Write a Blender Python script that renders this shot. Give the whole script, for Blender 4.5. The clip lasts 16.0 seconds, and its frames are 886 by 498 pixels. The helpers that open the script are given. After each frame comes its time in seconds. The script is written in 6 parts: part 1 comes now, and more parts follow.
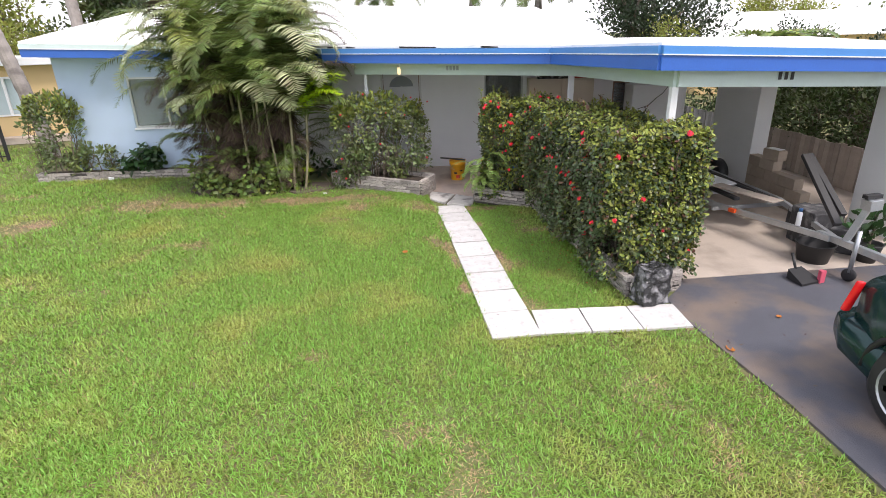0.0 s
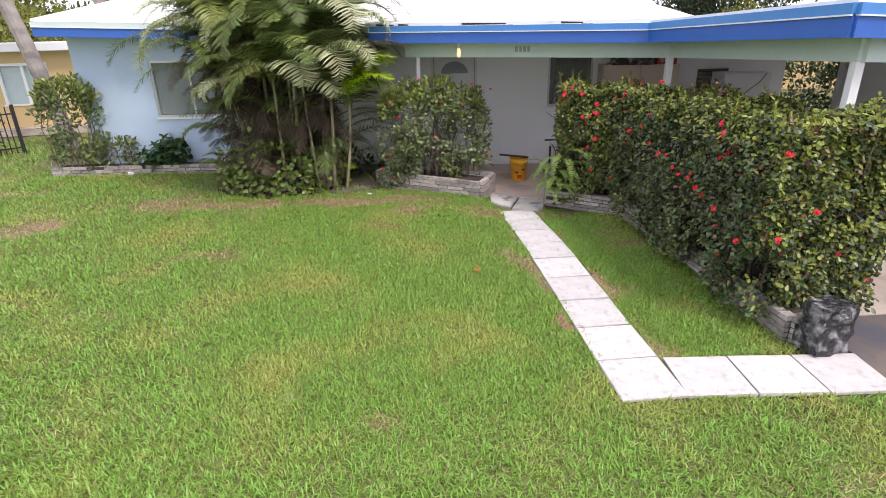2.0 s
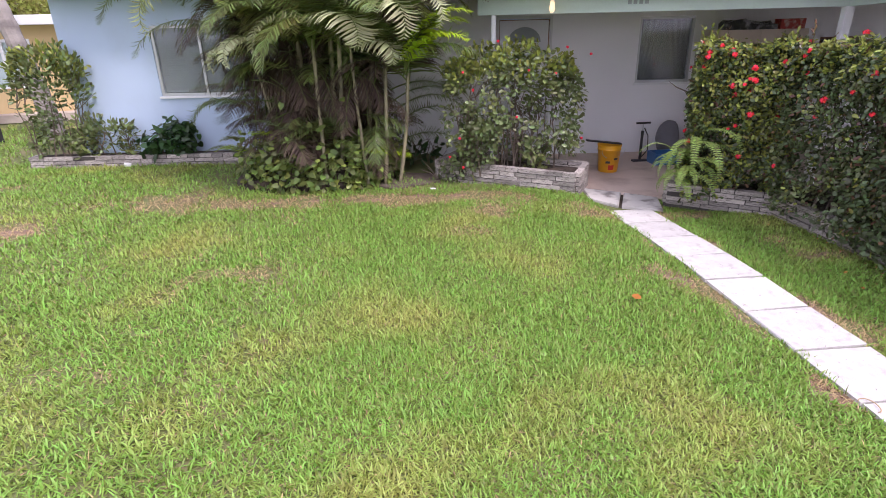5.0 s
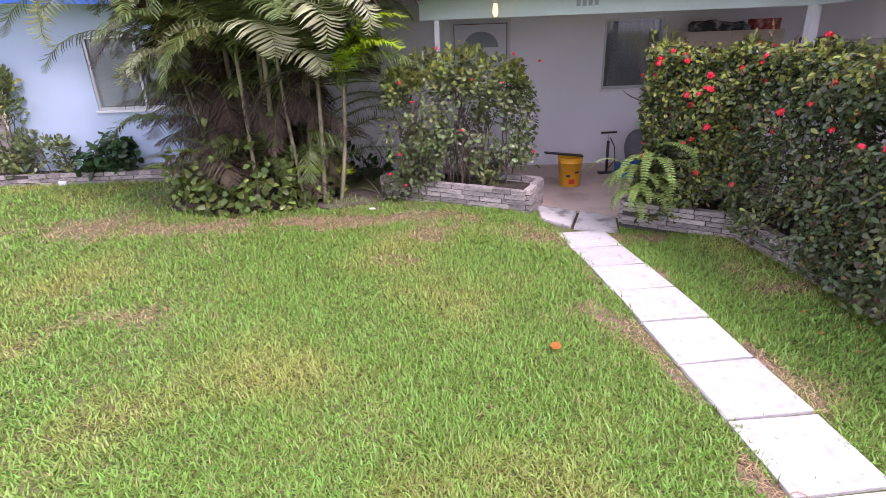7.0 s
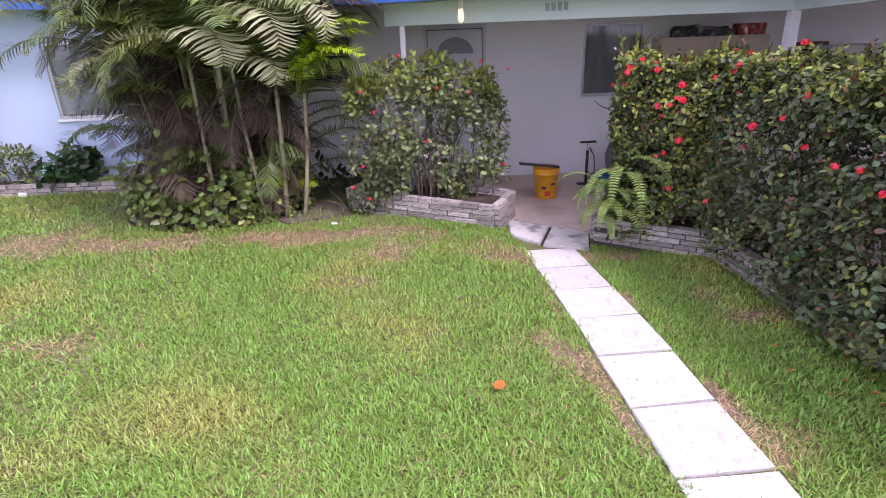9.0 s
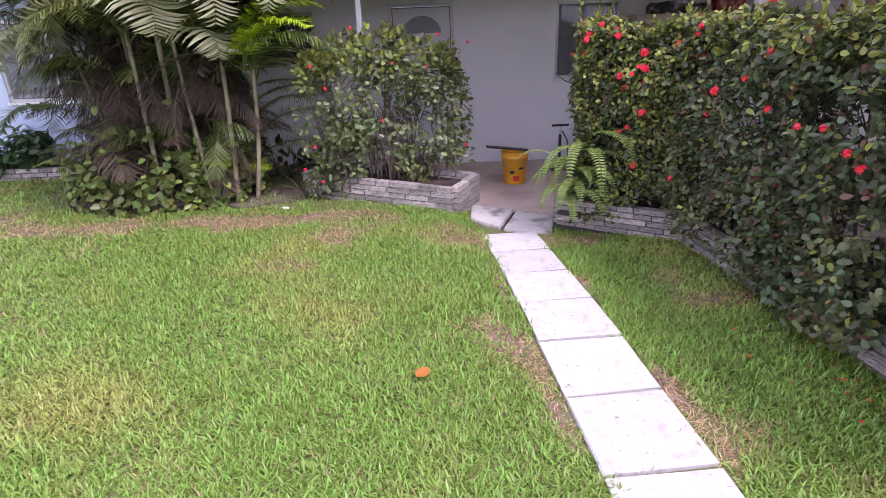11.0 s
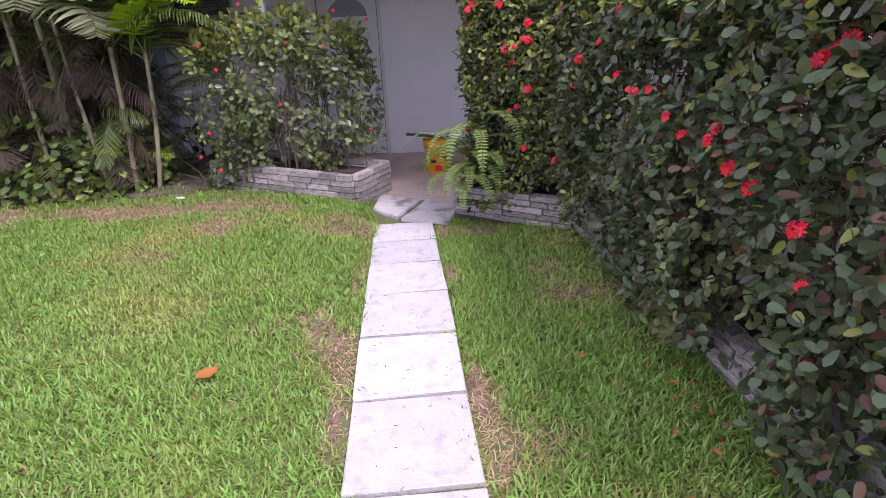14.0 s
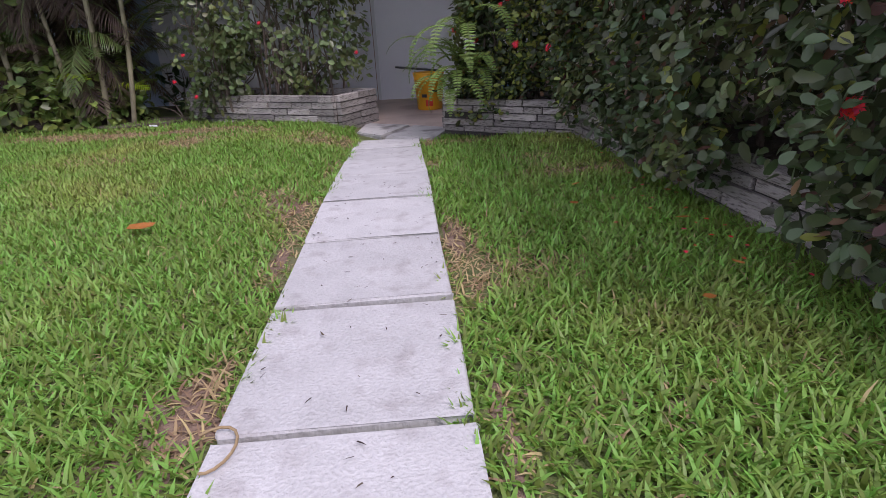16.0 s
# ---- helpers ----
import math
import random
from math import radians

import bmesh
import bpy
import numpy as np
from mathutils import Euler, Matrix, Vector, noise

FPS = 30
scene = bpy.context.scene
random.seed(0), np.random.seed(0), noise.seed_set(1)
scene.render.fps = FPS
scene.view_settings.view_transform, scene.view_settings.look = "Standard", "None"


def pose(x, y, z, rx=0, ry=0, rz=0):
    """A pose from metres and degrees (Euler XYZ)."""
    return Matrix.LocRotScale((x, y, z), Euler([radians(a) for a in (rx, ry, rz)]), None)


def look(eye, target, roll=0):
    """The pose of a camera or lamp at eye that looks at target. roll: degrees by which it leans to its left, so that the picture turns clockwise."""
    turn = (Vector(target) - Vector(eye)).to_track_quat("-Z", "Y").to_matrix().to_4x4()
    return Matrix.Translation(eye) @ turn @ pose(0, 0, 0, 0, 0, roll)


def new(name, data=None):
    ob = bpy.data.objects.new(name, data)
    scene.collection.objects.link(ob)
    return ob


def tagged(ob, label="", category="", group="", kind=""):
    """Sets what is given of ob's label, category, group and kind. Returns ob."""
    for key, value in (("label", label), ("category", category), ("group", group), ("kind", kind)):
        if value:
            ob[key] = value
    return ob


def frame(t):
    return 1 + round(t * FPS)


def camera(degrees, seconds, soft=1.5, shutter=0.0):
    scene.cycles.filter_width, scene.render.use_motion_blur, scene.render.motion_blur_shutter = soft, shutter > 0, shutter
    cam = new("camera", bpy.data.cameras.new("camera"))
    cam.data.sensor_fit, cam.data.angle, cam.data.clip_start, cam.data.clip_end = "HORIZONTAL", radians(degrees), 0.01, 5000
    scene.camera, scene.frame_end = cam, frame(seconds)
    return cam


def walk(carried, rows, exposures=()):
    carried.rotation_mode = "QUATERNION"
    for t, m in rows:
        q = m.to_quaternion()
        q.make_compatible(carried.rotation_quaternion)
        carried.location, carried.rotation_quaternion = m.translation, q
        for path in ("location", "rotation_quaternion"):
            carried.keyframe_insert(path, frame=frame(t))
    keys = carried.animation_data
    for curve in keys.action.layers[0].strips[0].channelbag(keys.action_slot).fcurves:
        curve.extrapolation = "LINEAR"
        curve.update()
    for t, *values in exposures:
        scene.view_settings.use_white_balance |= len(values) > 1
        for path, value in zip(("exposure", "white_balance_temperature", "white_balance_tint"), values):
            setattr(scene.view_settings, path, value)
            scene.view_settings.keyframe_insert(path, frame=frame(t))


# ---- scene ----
cam = camera(77.6, 16.0, soft=0.65)
PATH = [
    (0, (-1.186, -5.947, 3.279), (-0.961, -4.102, 2.541), -1.6),
    (0.5, (-1.271, -5.663, 3.313), (-1.102, -3.813, 2.575), -1.6),
    (1, (-1.402, -5.263, 3.294), (-1.249, -3.411, 2.556), -1.5),
    (1.5, (-1.564, -4.789, 3.166), (-1.417, -2.937, 2.426), -1.5),
    (2, (-1.758, -4.252, 2.917), (-1.607, -2.402, 2.174), -1.4),
    (2.5, (-2.41, -3.777, 2.792), (-2.242, -1.934, 2.032), -1.4),
    (3, (-2.816, -3.332, 2.754), (-2.64, -1.501, 1.97), -2.0),
    (5.3, (-2.872, -1.905, 2.269), (-2.709, -0.058, 1.519), -1.3),
    (5.5, (-2.792, -1.845, 2.268), (-2.627, 0.001, 1.516), -1.7),
    (6, (-2.526, -1.67, 2.269), (-2.369, 0.176, 1.513), -1.9),
    (6.5, (-2.229, -1.493, 2.297), (-2.08, 0.356, 1.55), -2.0),
    (7, (-1.904, -1.384, 2.313), (-1.762, 0.467, 1.569), -2.2),
    (7.5, (-1.623, -1.29, 2.328), (-1.486, 0.564, 1.59), -2.2),
    (8, (-1.48, -1.199, 2.403), (-1.346, 0.655, 1.666), -2.2),
    (10.5, (-1.092, -0.808, 2.088), (-0.957, 1.048, 1.354), -2.4),
    (11, (-0.859, -0.75, 1.997), (-0.722, 1.105, 1.263), -2.3),
    (11.5, (-0.667, -0.663, 1.924), (-0.537, 1.194, 1.193), -2.3),
    (12, (-0.384, -0.6, 1.875), (-0.256, 1.257, 1.143), -2.4),
    (12.5, (-0.175, -0.541, 1.907), (-0.051, 1.315, 1.171), -2.4),
    (13, (0.047, -0.503, 1.905), (0.171, 1.355, 1.177), -2.4),
    (13.5, (0.254, -0.494, 1.796), (0.372, 1.364, 1.065), -2.7),
    (14, (0.346, -0.488, 1.707), (0.461, 1.37, 0.975), -2.6),
    (14.5, (0.381, -0.481, 1.605), (0.497, 1.379, 0.88), -2.6),
    (15, (0.401, -0.487, 1.332), (0.513, 1.374, 0.608), -2.8),
    (15.5, (0.422, -0.456, 1.038), (0.526, 1.405, 0.314), -3.0),
    (16, (0.47, -0.402, 0.808), (0.57, 1.459, 0.084), -3.1),
]
PACE = 0.8  # metres to one unit of the plan
EXPOSURES = [(0, 0.74, 6500, 17), (1.5, 0.62, 6500, 19), (3, 0.66, 6400, 23), (5.5, 0.87, 6170, 33), (8, 0.93, 6020, 41), (11, 0.88, 5960, 42), (12.5, 0.77, 5930, 42), (14.5, 0.68, 5920, 37), (16, 0.02, 5950, 28)]
walk(cam, [(t, look(Vector(eye) * PACE, Vector(target) * PACE, roll)) for t, eye, target, roll in PATH], EXPOSURES)

# ==== world and light
world = bpy.data.worlds.new("sky")
scene.world = world
world.use_nodes = True
wn = world.node_tree
sky = wn.nodes.new("ShaderNodeTexSky")
sky.sky_type, sky.sun_disc = "NISHITA", False
SUN_EL, SUN_AZ = radians(54), radians(143)
sky.sun_elevation, sky.sun_rotation = SUN_EL, SUN_AZ
sky.air_density, sky.dust_density, sky.ozone_density = 1.0, 4.0, 1.0
overcast = wn.nodes.new("ShaderNodeMix")
overcast.data_type = "RGBA"
overcast.inputs[0].default_value = 0.8
wn.links.new(sky.outputs[0], overcast.inputs[6])
overcast.inputs[7].default_value = (8.3, 8.5, 8.9, 1)
wn.links.new(overcast.outputs[2], wn.nodes["Background"].inputs[0])
wn.nodes["Background"].inputs[1].default_value = 0.12
sun = new("sun", bpy.data.lights.new("sun", "SUN"))
sun.data.energy, sun.data.angle, sun.data.color = 1.7, radians(14), (1.0, 0.94, 0.85)
away = Vector((math.sin(SUN_AZ) * math.cos(SUN_EL), math.cos(SUN_AZ) * math.cos(SUN_EL), math.sin(SUN_EL)))
sun.matrix_world = look(away * 30, (0, 0, 0))


# ==== materials
def mat(name, base, rough=0.6, vary=0.15, scale=6.0, fine=60.0, bump=0.2, metal=0.0, second=None, second_scale=1.5,
        second_amount=0.5, island=0.0, per_object=0.0, sheen=None, spec=0.5, dist=0.01):
    """A painted or natural surface: two scales of tone, an optional second colour in patches, bump, and tone by piece."""
    m = bpy.data.materials.new(name)
    m.use_nodes = True
    t = m.node_tree
    b = t.nodes["Principled BSDF"]
    b.inputs["Roughness"].default_value, b.inputs["Metallic"].default_value = rough, metal
    b.inputs["Specular IOR Level"].default_value = spec
    co = t.nodes.new("ShaderNodeTexCoord").outputs["Object"]

    def noise_at(sc, detail=4):
        n = t.nodes.new("ShaderNodeTexNoise")
        n.inputs["Scale"].default_value, n.inputs["Detail"].default_value = sc, detail
        t.links.new(co, n.inputs["Vector"])
        return n.outputs["Fac"]

    def maths(op, a, c):
        n = t.nodes.new("ShaderNodeMath")
        n.operation = op
        for i, v in enumerate((a, c)):
            if isinstance(v, (int, float)):
                n.inputs[i].default_value = v
            else:
                t.links.new(v, n.inputs[i])
        return n.outputs[0]

    colour = t.nodes.new("ShaderNodeRGB").outputs[0]
    colour.default_value = (*base, 1)
    if second:
        ramp = t.nodes.new("ShaderNodeMapRange")
        ramp.inputs["From Min"].default_value = 0.62 - 0.25 * second_amount
        ramp.inputs["From Max"].default_value = 0.80 - 0.25 * second_amount
        t.links.new(noise_at(second_scale, 6), ramp.inputs["Value"])
        mx = t.nodes.new("ShaderNodeMix")
        mx.data_type = "RGBA"
        t.links.new(ramp.outputs[0], mx.inputs[0])
        t.links.new(colour, mx.inputs[6])
        mx.inputs[7].default_value = (*second, 1)
        colour = mx.outputs[2]
    tone = maths("ADD", maths("MULTIPLY", maths("SUBTRACT", noise_at(scale), 0.5), 2.2 * vary),
                 maths("MULTIPLY", maths("SUBTRACT", noise_at(fine, 2), 0.5), 1.6 * vary))
    if island:
        g = t.nodes.new("ShaderNodeNewGeometry").outputs["Random Per Island"]
        tone = maths("ADD", tone, maths("MULTIPLY", maths("SUBTRACT", g, 0.5), 2 * island))
    if per_object:
        g = t.nodes.new("ShaderNodeObjectInfo").outputs["Random"]
        tone = maths("ADD", tone, maths("MULTIPLY", maths("SUBTRACT", g, 0.5), 2 * per_object))
    hs = t.nodes.new("ShaderNodeHueSaturation")
    t.links.new(colour, hs.inputs["Color"])
    t.links.new(maths("ADD", 1.0, tone), hs.inputs["Value"])
    if island:
        g2 = t.nodes.new("ShaderNodeNewGeometry").outputs["Random Per Island"]
        t.links.new(maths("ADD", 0.5, maths("MULTIPLY", maths("SUBTRACT", g2, 0.5), 0.12 * island)), hs.inputs["Hue"])
    t.links.new(hs.outputs[0], b.inputs["Base Color"])
    if bump:
        bp = t.nodes.new("ShaderNodeBump")
        bp.inputs["Strength"].default_value, bp.inputs["Distance"].default_value = bump, dist
        t.links.new(noise_at(fine, 5), bp.inputs["Height"])
        t.links.new(bp.outputs[0], b.inputs["Normal"])
    return m


def leaf_mat(name, base, rough=0.4, island=0.35, glow=0.3, second=None, second_scale=1.2, second_amount=0.5):
    """A leaf: tone by leaf, and light that passes through it."""
    m = mat(name, base, rough, 0.12, 3.0, 40.0, 0.0, island=island, second=second, second_scale=second_scale, second_amount=second_amount)
    t = m.node_tree
    b = t.nodes["Principled BSDF"]
    out = next(n for n in t.nodes if n.type == "OUTPUT_MATERIAL")
    tr = t.nodes.new("ShaderNodeBsdfTranslucent")
    t.links.new(b.inputs["Base Color"].links[0].from_socket, tr.inputs["Color"])
    mx = t.nodes.new("ShaderNodeMixShader")
    mx.inputs[0].default_value = glow
    t.links.new(b.outputs[0], mx.inputs[1])
    t.links.new(tr.outputs[0], mx.inputs[2])
    t.links.new(mx.outputs[0], out.inputs["Surface"])
    return m


WALL = mat("pale blue stucco", (0.46, 0.58, 0.74), 0.85, 0.05, 1.2, 90, 0.35, second=(0.42, 0.53, 0.66), second_scale=0.8, dist=0.006)
PORCH_WALL = mat("pale grey porch stucco", (0.86, 0.87, 0.90), 0.85, 0.05, 1.2, 90, 0.3, dist=0.006)
BEAM = mat("pale green painted wood", (0.55, 0.66, 0.64), 0.55, 0.07, 3, 40, 0.1)
BLUE = mat("blue fascia paint", (0.035, 0.13, 0.50), 0.4, 0.10, 2.5, 50, 0.08)
BLUE_TOP = mat("lighter blue drip edge", (0.07, 0.25, 0.62), 0.35, 0.08, 2.5, 50, 0.05)
EDGE = mat("pale roof edge", (0.60, 0.72, 0.72), 0.5, 0.10, 3, 40, 0.1)
ROOF = mat("white roof coating", (0.84, 0.84, 0.84), 0.6, 0.05, 1.5, 30, 0.4, second=(0.70, 0.70, 0.68), second_scale=2.0, second_amount=0.3)
SOFFIT = mat("soffit paint", (0.78, 0.80, 0.80), 0.7, 0.06, 3, 40, 0.1)
WHITE = mat("white paint", (0.78, 0.80, 0.82), 0.5, 0.05, 4, 60, 0.08)
BEIGE = mat("beige painted panel", (0.56, 0.48, 0.40), 0.6, 0.06, 2, 50, 0.08)
COLUMN = mat("pale grey column stucco", (0.70, 0.72, 0.73), 0.85, 0.06, 1.5, 80, 0.3, dist=0.006)
ALU = mat("aluminium frame", (0.55, 0.57, 0.58), 0.35, 0.08, 5, 60, 0.05, metal=0.7)
PAVER = mat("pale concrete paver", (0.605, 0.59, 0.585), 0.85, 0.2, 3.0, 55, 0.7, second=(0.47, 0.445, 0.44), second_scale=6.5, second_amount=0.38, per_object=0.07, dist=0.008)
CONCRETE = mat("carport concrete", (0.50, 0.43, 0.37), 0.85, 0.12, 1.5, 60, 0.3, second=(0.30, 0.25, 0.21), second_scale=0.9)
PORCH = mat("porch concrete", (0.64, 0.52, 0.45), 0.8, 0.14, 2.2, 60, 0.25, second=(0.46, 0.35, 0.29), second_scale=1.6)
ASPHALT = mat("asphalt", (0.085, 0.088, 0.108), 0.8, 0.25, 1.2, 110, 0.6, second=(0.17, 0.135, 0.115), second_scale=1.1, second_amount=0.62)
SOIL = mat("dark soil", (0.055, 0.042, 0.034), 0.95, 0.3, 8, 70, 0.9, second=(0.10, 0.075, 0.055), second_scale=4, dist=0.02)
LITTER = mat("grey leaf litter", (0.17, 0.135, 0.11), 0.95, 0.3, 8, 70, 0.9, second=(0.09, 0.07, 0.055), second_scale=6, dist=0.02)
SLAB = mat("grey cracked slab", (0.56, 0.54, 0.52), 0.85, 0.16, 4, 70, 0.5, second=(0.25, 0.23, 0.22), second_scale=5, second_amount=0.4, dist=0.006)
BRICK = mat("weathered grey brick", (0.42, 0.385, 0.36), 0.9, 0.24, 9, 70, 0.6, second=(0.15, 0.13, 0.12), second_scale=7, second_amount=0.45, per_object=0.35)
MORTAR = mat("dark mortar", (0.055, 0.05, 0.047), 0.95, 0.2, 10, 60, 0.5)


# ==== building helpers
def part(name, bm, material, parent=None, label="", m=None, smooth=False):
    """Links a bmesh as one mesh object, under a thing or under a part."""
    me = bpy.data.meshes.new(name)
    bm.to_mesh(me)
    bm.free()
    me.materials.append(material)
    if smooth:
        me.polygons.foreach_set("use_smooth", [True] * len(me.polygons))
    ob = new(name, me)
    ob.parent = parent
    if m is not None:
        ob.matrix_basis = m
    if label:
        ob["label"] = label
    return ob


def thing(name, m, label, category, group="", kind=""):
    """An Empty at a thing's base."""
    ob = new(name)
    ob.empty_display_size = 0.2
    ob.matrix_basis = m
    return tagged(ob, label, category, group, kind)


def box(bm, x0, x1, y0, y1, z0, z1, bevel=0.0, m=None):
    vs = [bm.verts.new((x, y, z)) for z in (z0, z1) for x, y in ((x0, y0), (x1, y0), (x1, y1), (x0, y1))]
    fs = [bm.faces.new([vs[i] for i in f]) for f in ((3, 2, 1, 0), (4, 5, 6, 7), (0, 1, 5, 4), (1, 2, 6, 5), (2, 3, 7, 6), (3, 0, 4, 7))]
    if bevel:
        es = {e for f in fs for e in f.edges}
        r = bmesh.ops.bevel(bm, geom=list(es), offset=bevel, segments=2, affect="EDGES", profile=0.6)
        vs = list({v for f in r["faces"] for v in f.verts} | {v for v in vs if v.is_valid})
    if m is not None:
        bmesh.ops.transform(bm, matrix=m, verts=vs)
    return bm


def boxed(x0, x1, y0, y1, z0, z1, bevel=0.0, m=None):
    return box(bmesh.new(), x0, x1, y0, y1, z0, z1, bevel, m)


def slab(points, z0, z1, bm=None):
    """A prism over a polygon, given counter-clockwise; z1 may be a function of x, y."""
    bm = bm or bmesh.new()
    top = z1 if callable(z1) else (lambda x, y: z1)
    lo = [bm.verts.new((x, y, z0)) for x, y in points]
    hi = [bm.verts.new((x, y, top(x, y))) for x, y in points]
    n = len(points)
    bm.faces.new(hi)
    bm.faces.new(lo[::-1])
    for i in range(n):
        bm.faces.new((lo[i], lo[(i + 1) % n], hi[(i + 1) % n], hi[i]))
    return bm


def tube(bm, points, radii, n=8, cap=True):
    """A round rod through points, with a radius at each."""
    points = [Vector(p) for p in points]
    if isinstance(radii, (int, float)):
        radii = [radii] * len(points)
    rings = []
    side = None
    for i, p in enumerate(points):
        d = (points[min(i + 1, len(points) - 1)] - points[max(i - 1, 0)]).normalized()
        if side is None or abs(side.dot(d)) > 0.95:
            side = Vector((1, 0, 0)) if abs(d.x) < 0.8 else Vector((0, 1, 0))
        a = (side - d * side.dot(d)).normalized()
        side = a
        b = d.cross(a)
        rings.append([bm.verts.new(p + radii[i] * (math.cos(k * math.tau / n) * a + math.sin(k * math.tau / n) * b)) for k in range(n)])
    for r, s in zip(rings, rings[1:]):
        for k in range(n):
            bm.faces.new((r[k], r[(k + 1) % n], s[(k + 1) % n], s[k]))
    if cap:
        bm.faces.new(rings[0][::-1])
        bm.faces.new(rings[-1])
    return bm


def lathe(bm, profile, n=24, centre=(0, 0, 0)):
    """Turns (radius, height) pairs round the upright axis."""
    rings = []
    for r, z in profile:
        rings.append([bm.verts.new((centre[0] + r * math.cos(k * math.tau / n), centre[1] + r * math.sin(k * math.tau / n), centre[2] + z)) for k in range(n)])
    for a, b in zip(rings, rings[1:]):
        for k in range(n):
            bm.faces.new((a[k], a[(k + 1) % n], b[(k + 1) % n], b[k]))
    if profile[0][0] > 1e-4:
        bm.faces.new(rings[0][::-1])
    if profile[-1][0] > 1e-4:
        bm.faces.new(rings[-1])
    return bm


def holed_wall(bm, u0, u1, v0, v1, z0, z1, holes):
    """One connected wall along u with rectangular openings (u0, u1, z0, z1)."""
    us = sorted({u0, u1, *(h[0] for h in holes), *(h[1] for h in holes)})
    zs = sorted({z0, z1, *(h[2] for h in holes), *(h[3] for h in holes)})
    us, zs = [u for u in us if u0 <= u <= u1], [z for z in zs if z0 <= z <= z1]
    vert = {(i, k, w): bm.verts.new((u, v, z)) for i, u in enumerate(us) for k, z in enumerate(zs) for w, v in enumerate((v0, v1))}

    def solid(i, k):
        if not (0 <= i < len(us) - 1 and 0 <= k < len(zs) - 1):
            return False
        u, z = (us[i] + us[i + 1]) / 2, (zs[k] + zs[k + 1]) / 2
        return not any(a < u < b and c < z < d for a, b, c, d in holes)

    for i in range(len(us) - 1):
        for k in range(len(zs) - 1):
            if not solid(i, k):
                continue
            q = ((i, k), (i + 1, k), (i + 1, k + 1), (i, k + 1))
            bm.faces.new([vert[(a, b, 0)] for a, b in q])
            bm.faces.new([vert[(a, b, 1)] for a, b in q[::-1]])
            for (a, b), (c, d), near in ((q[0], q[1], (i, k - 1)), (q[1], q[2], (i + 1, k)), (q[2], q[3], (i, k + 1)), (q[3], q[0], (i - 1, k))):
                if not solid(*near):
                    bm.faces.new((vert[(a, b, 1)], vert[(c, d, 1)], vert[(c, d, 0)], vert[(a, b, 0)]))
    loose = [v for v in bm.verts if not v.link_faces]
    bmesh.ops.delete(bm, geom=loose, context="VERTS")
    return bm


def smooth01(x):
    x = min(1.0, max(0.0, x))
    return x * x * (3 - 2 * x)


def fall(x, y):
    """The ground's height: level, but for a slight fall towards the porch."""
    edge = 1 - smooth01((x - 1.0 - 2.4 * smooth01((y - 5.0) / 0.8)) / 1.0)
    porch = smooth01((y - 6.2) / 0.8) * smooth01((x + 2.2) / 0.6)
    path_end = smooth01((y - 2.3) / 3.4) * smooth01((x + 0.45) / 0.6)
    return min(-0.15 * porch, -0.12 * path_end) * edge


# ==== ground
def ground_sheet():
    xs = [-220, -120, -60, -30, -20] + [-15 + 0.3 * i for i in range(90)] + [14, 20, 30, 60, 120, 220]
    ys = [-120, -60, -30, -15] + [-9 + 0.3 * i for i in range(85)] + [20, 30, 60, 120, 260]
    bm = bmesh.new()
    rows = [[bm.verts.new((x, y, fall(x, y) + 0.012 * noise.noise((x * 0.9, y * 0.9, 0)) * (abs(x) < 16 and abs(y) < 17) - 0.015)) for x in xs] for y in ys]
    for r, s in zip(rows, rows[1:]):
        for i in range(len(xs) - 1):
            bm.faces.new((r[i], r[i + 1], s[i + 1], s[i]))
    return tagged(part("ground", bm, GROUND, smooth=True), "lawn soil with green turf and dry brown patches", "lawn ground", kind="structure")


def ground_material():
    m = mat("turf ground", (0.15, 0.175, 0.06), 0.95, 0.3, 2.5, 60, 0.7, second=(0.22, 0.18, 0.10), second_scale=1.1, second_amount=0.5, dist=0.03)
    return m


GROUND = ground_material()
ground_sheet()

drive = slab([(2.42, -3.4), (2.52, -30), (9.5, -30), (9.5, 0.28), (2.82, 0.46), (2.75, 0.25), (2.40, -0.05), (2.36, -0.7), (2.40, -1.5), (2.44, -2.2)], -0.05, 0.012)
tagged(part("driveway", drive, ASPHALT), "worn dark grey asphalt driveway with faint stains", "driveway", kind="structure")
carport_floor = slab([(2.82, 0.46), (9.5, 0.28), (9.5, 8.2), (2.6, 8.2), (2.6, 3.0)], -0.05, 0.022)
tagged(part("carport_floor", carport_floor, CONCRETE), "stained tan concrete carport floor", "floor", kind="structure")

# ==== the house
HOUSE = pose(0, 8.46, 0, 0, 0, -4.6)
INV = HOUSE.inverted()


def uv(x, y):
    p = INV @ Vector((x, y, 0))
    return p.x, p.y


house = thing("house", HOUSE, "single-storey pale blue stucco house with blue fascia and white roof", "house")
W_HOLES = [(-7.10, -4.9, 1.18, 2.40), (-3.0, -2.05, 1.55, 2.35), (-0.88, 0.13, -0.13, 2.42), (1.72, 2.72, 1.22, 2.36), (5.05, 5.75, 1.1, 1.95)]
bm = holed_wall(bmesh.new(), -8.75, -3.2, 0, 0.2, -0.15, 2.93, W_HOLES[:1])
part("wall", boxed(-8.75, -8.55, 0.2, 8.0, -0.15, 2.93), WALL, house, "pale blue stucco wall")
part("wall", bm, WALL, house, "pale blue stucco wall")
bm = holed_wall(bmesh.new(), -3.2, 7.0, 0, 0.2, -0.15, 2.85, W_HOLES[1:])
part("wall", boxed(6.8, 7.0, 0.2, 8.0, -0.15, 2.85), WALL, house)
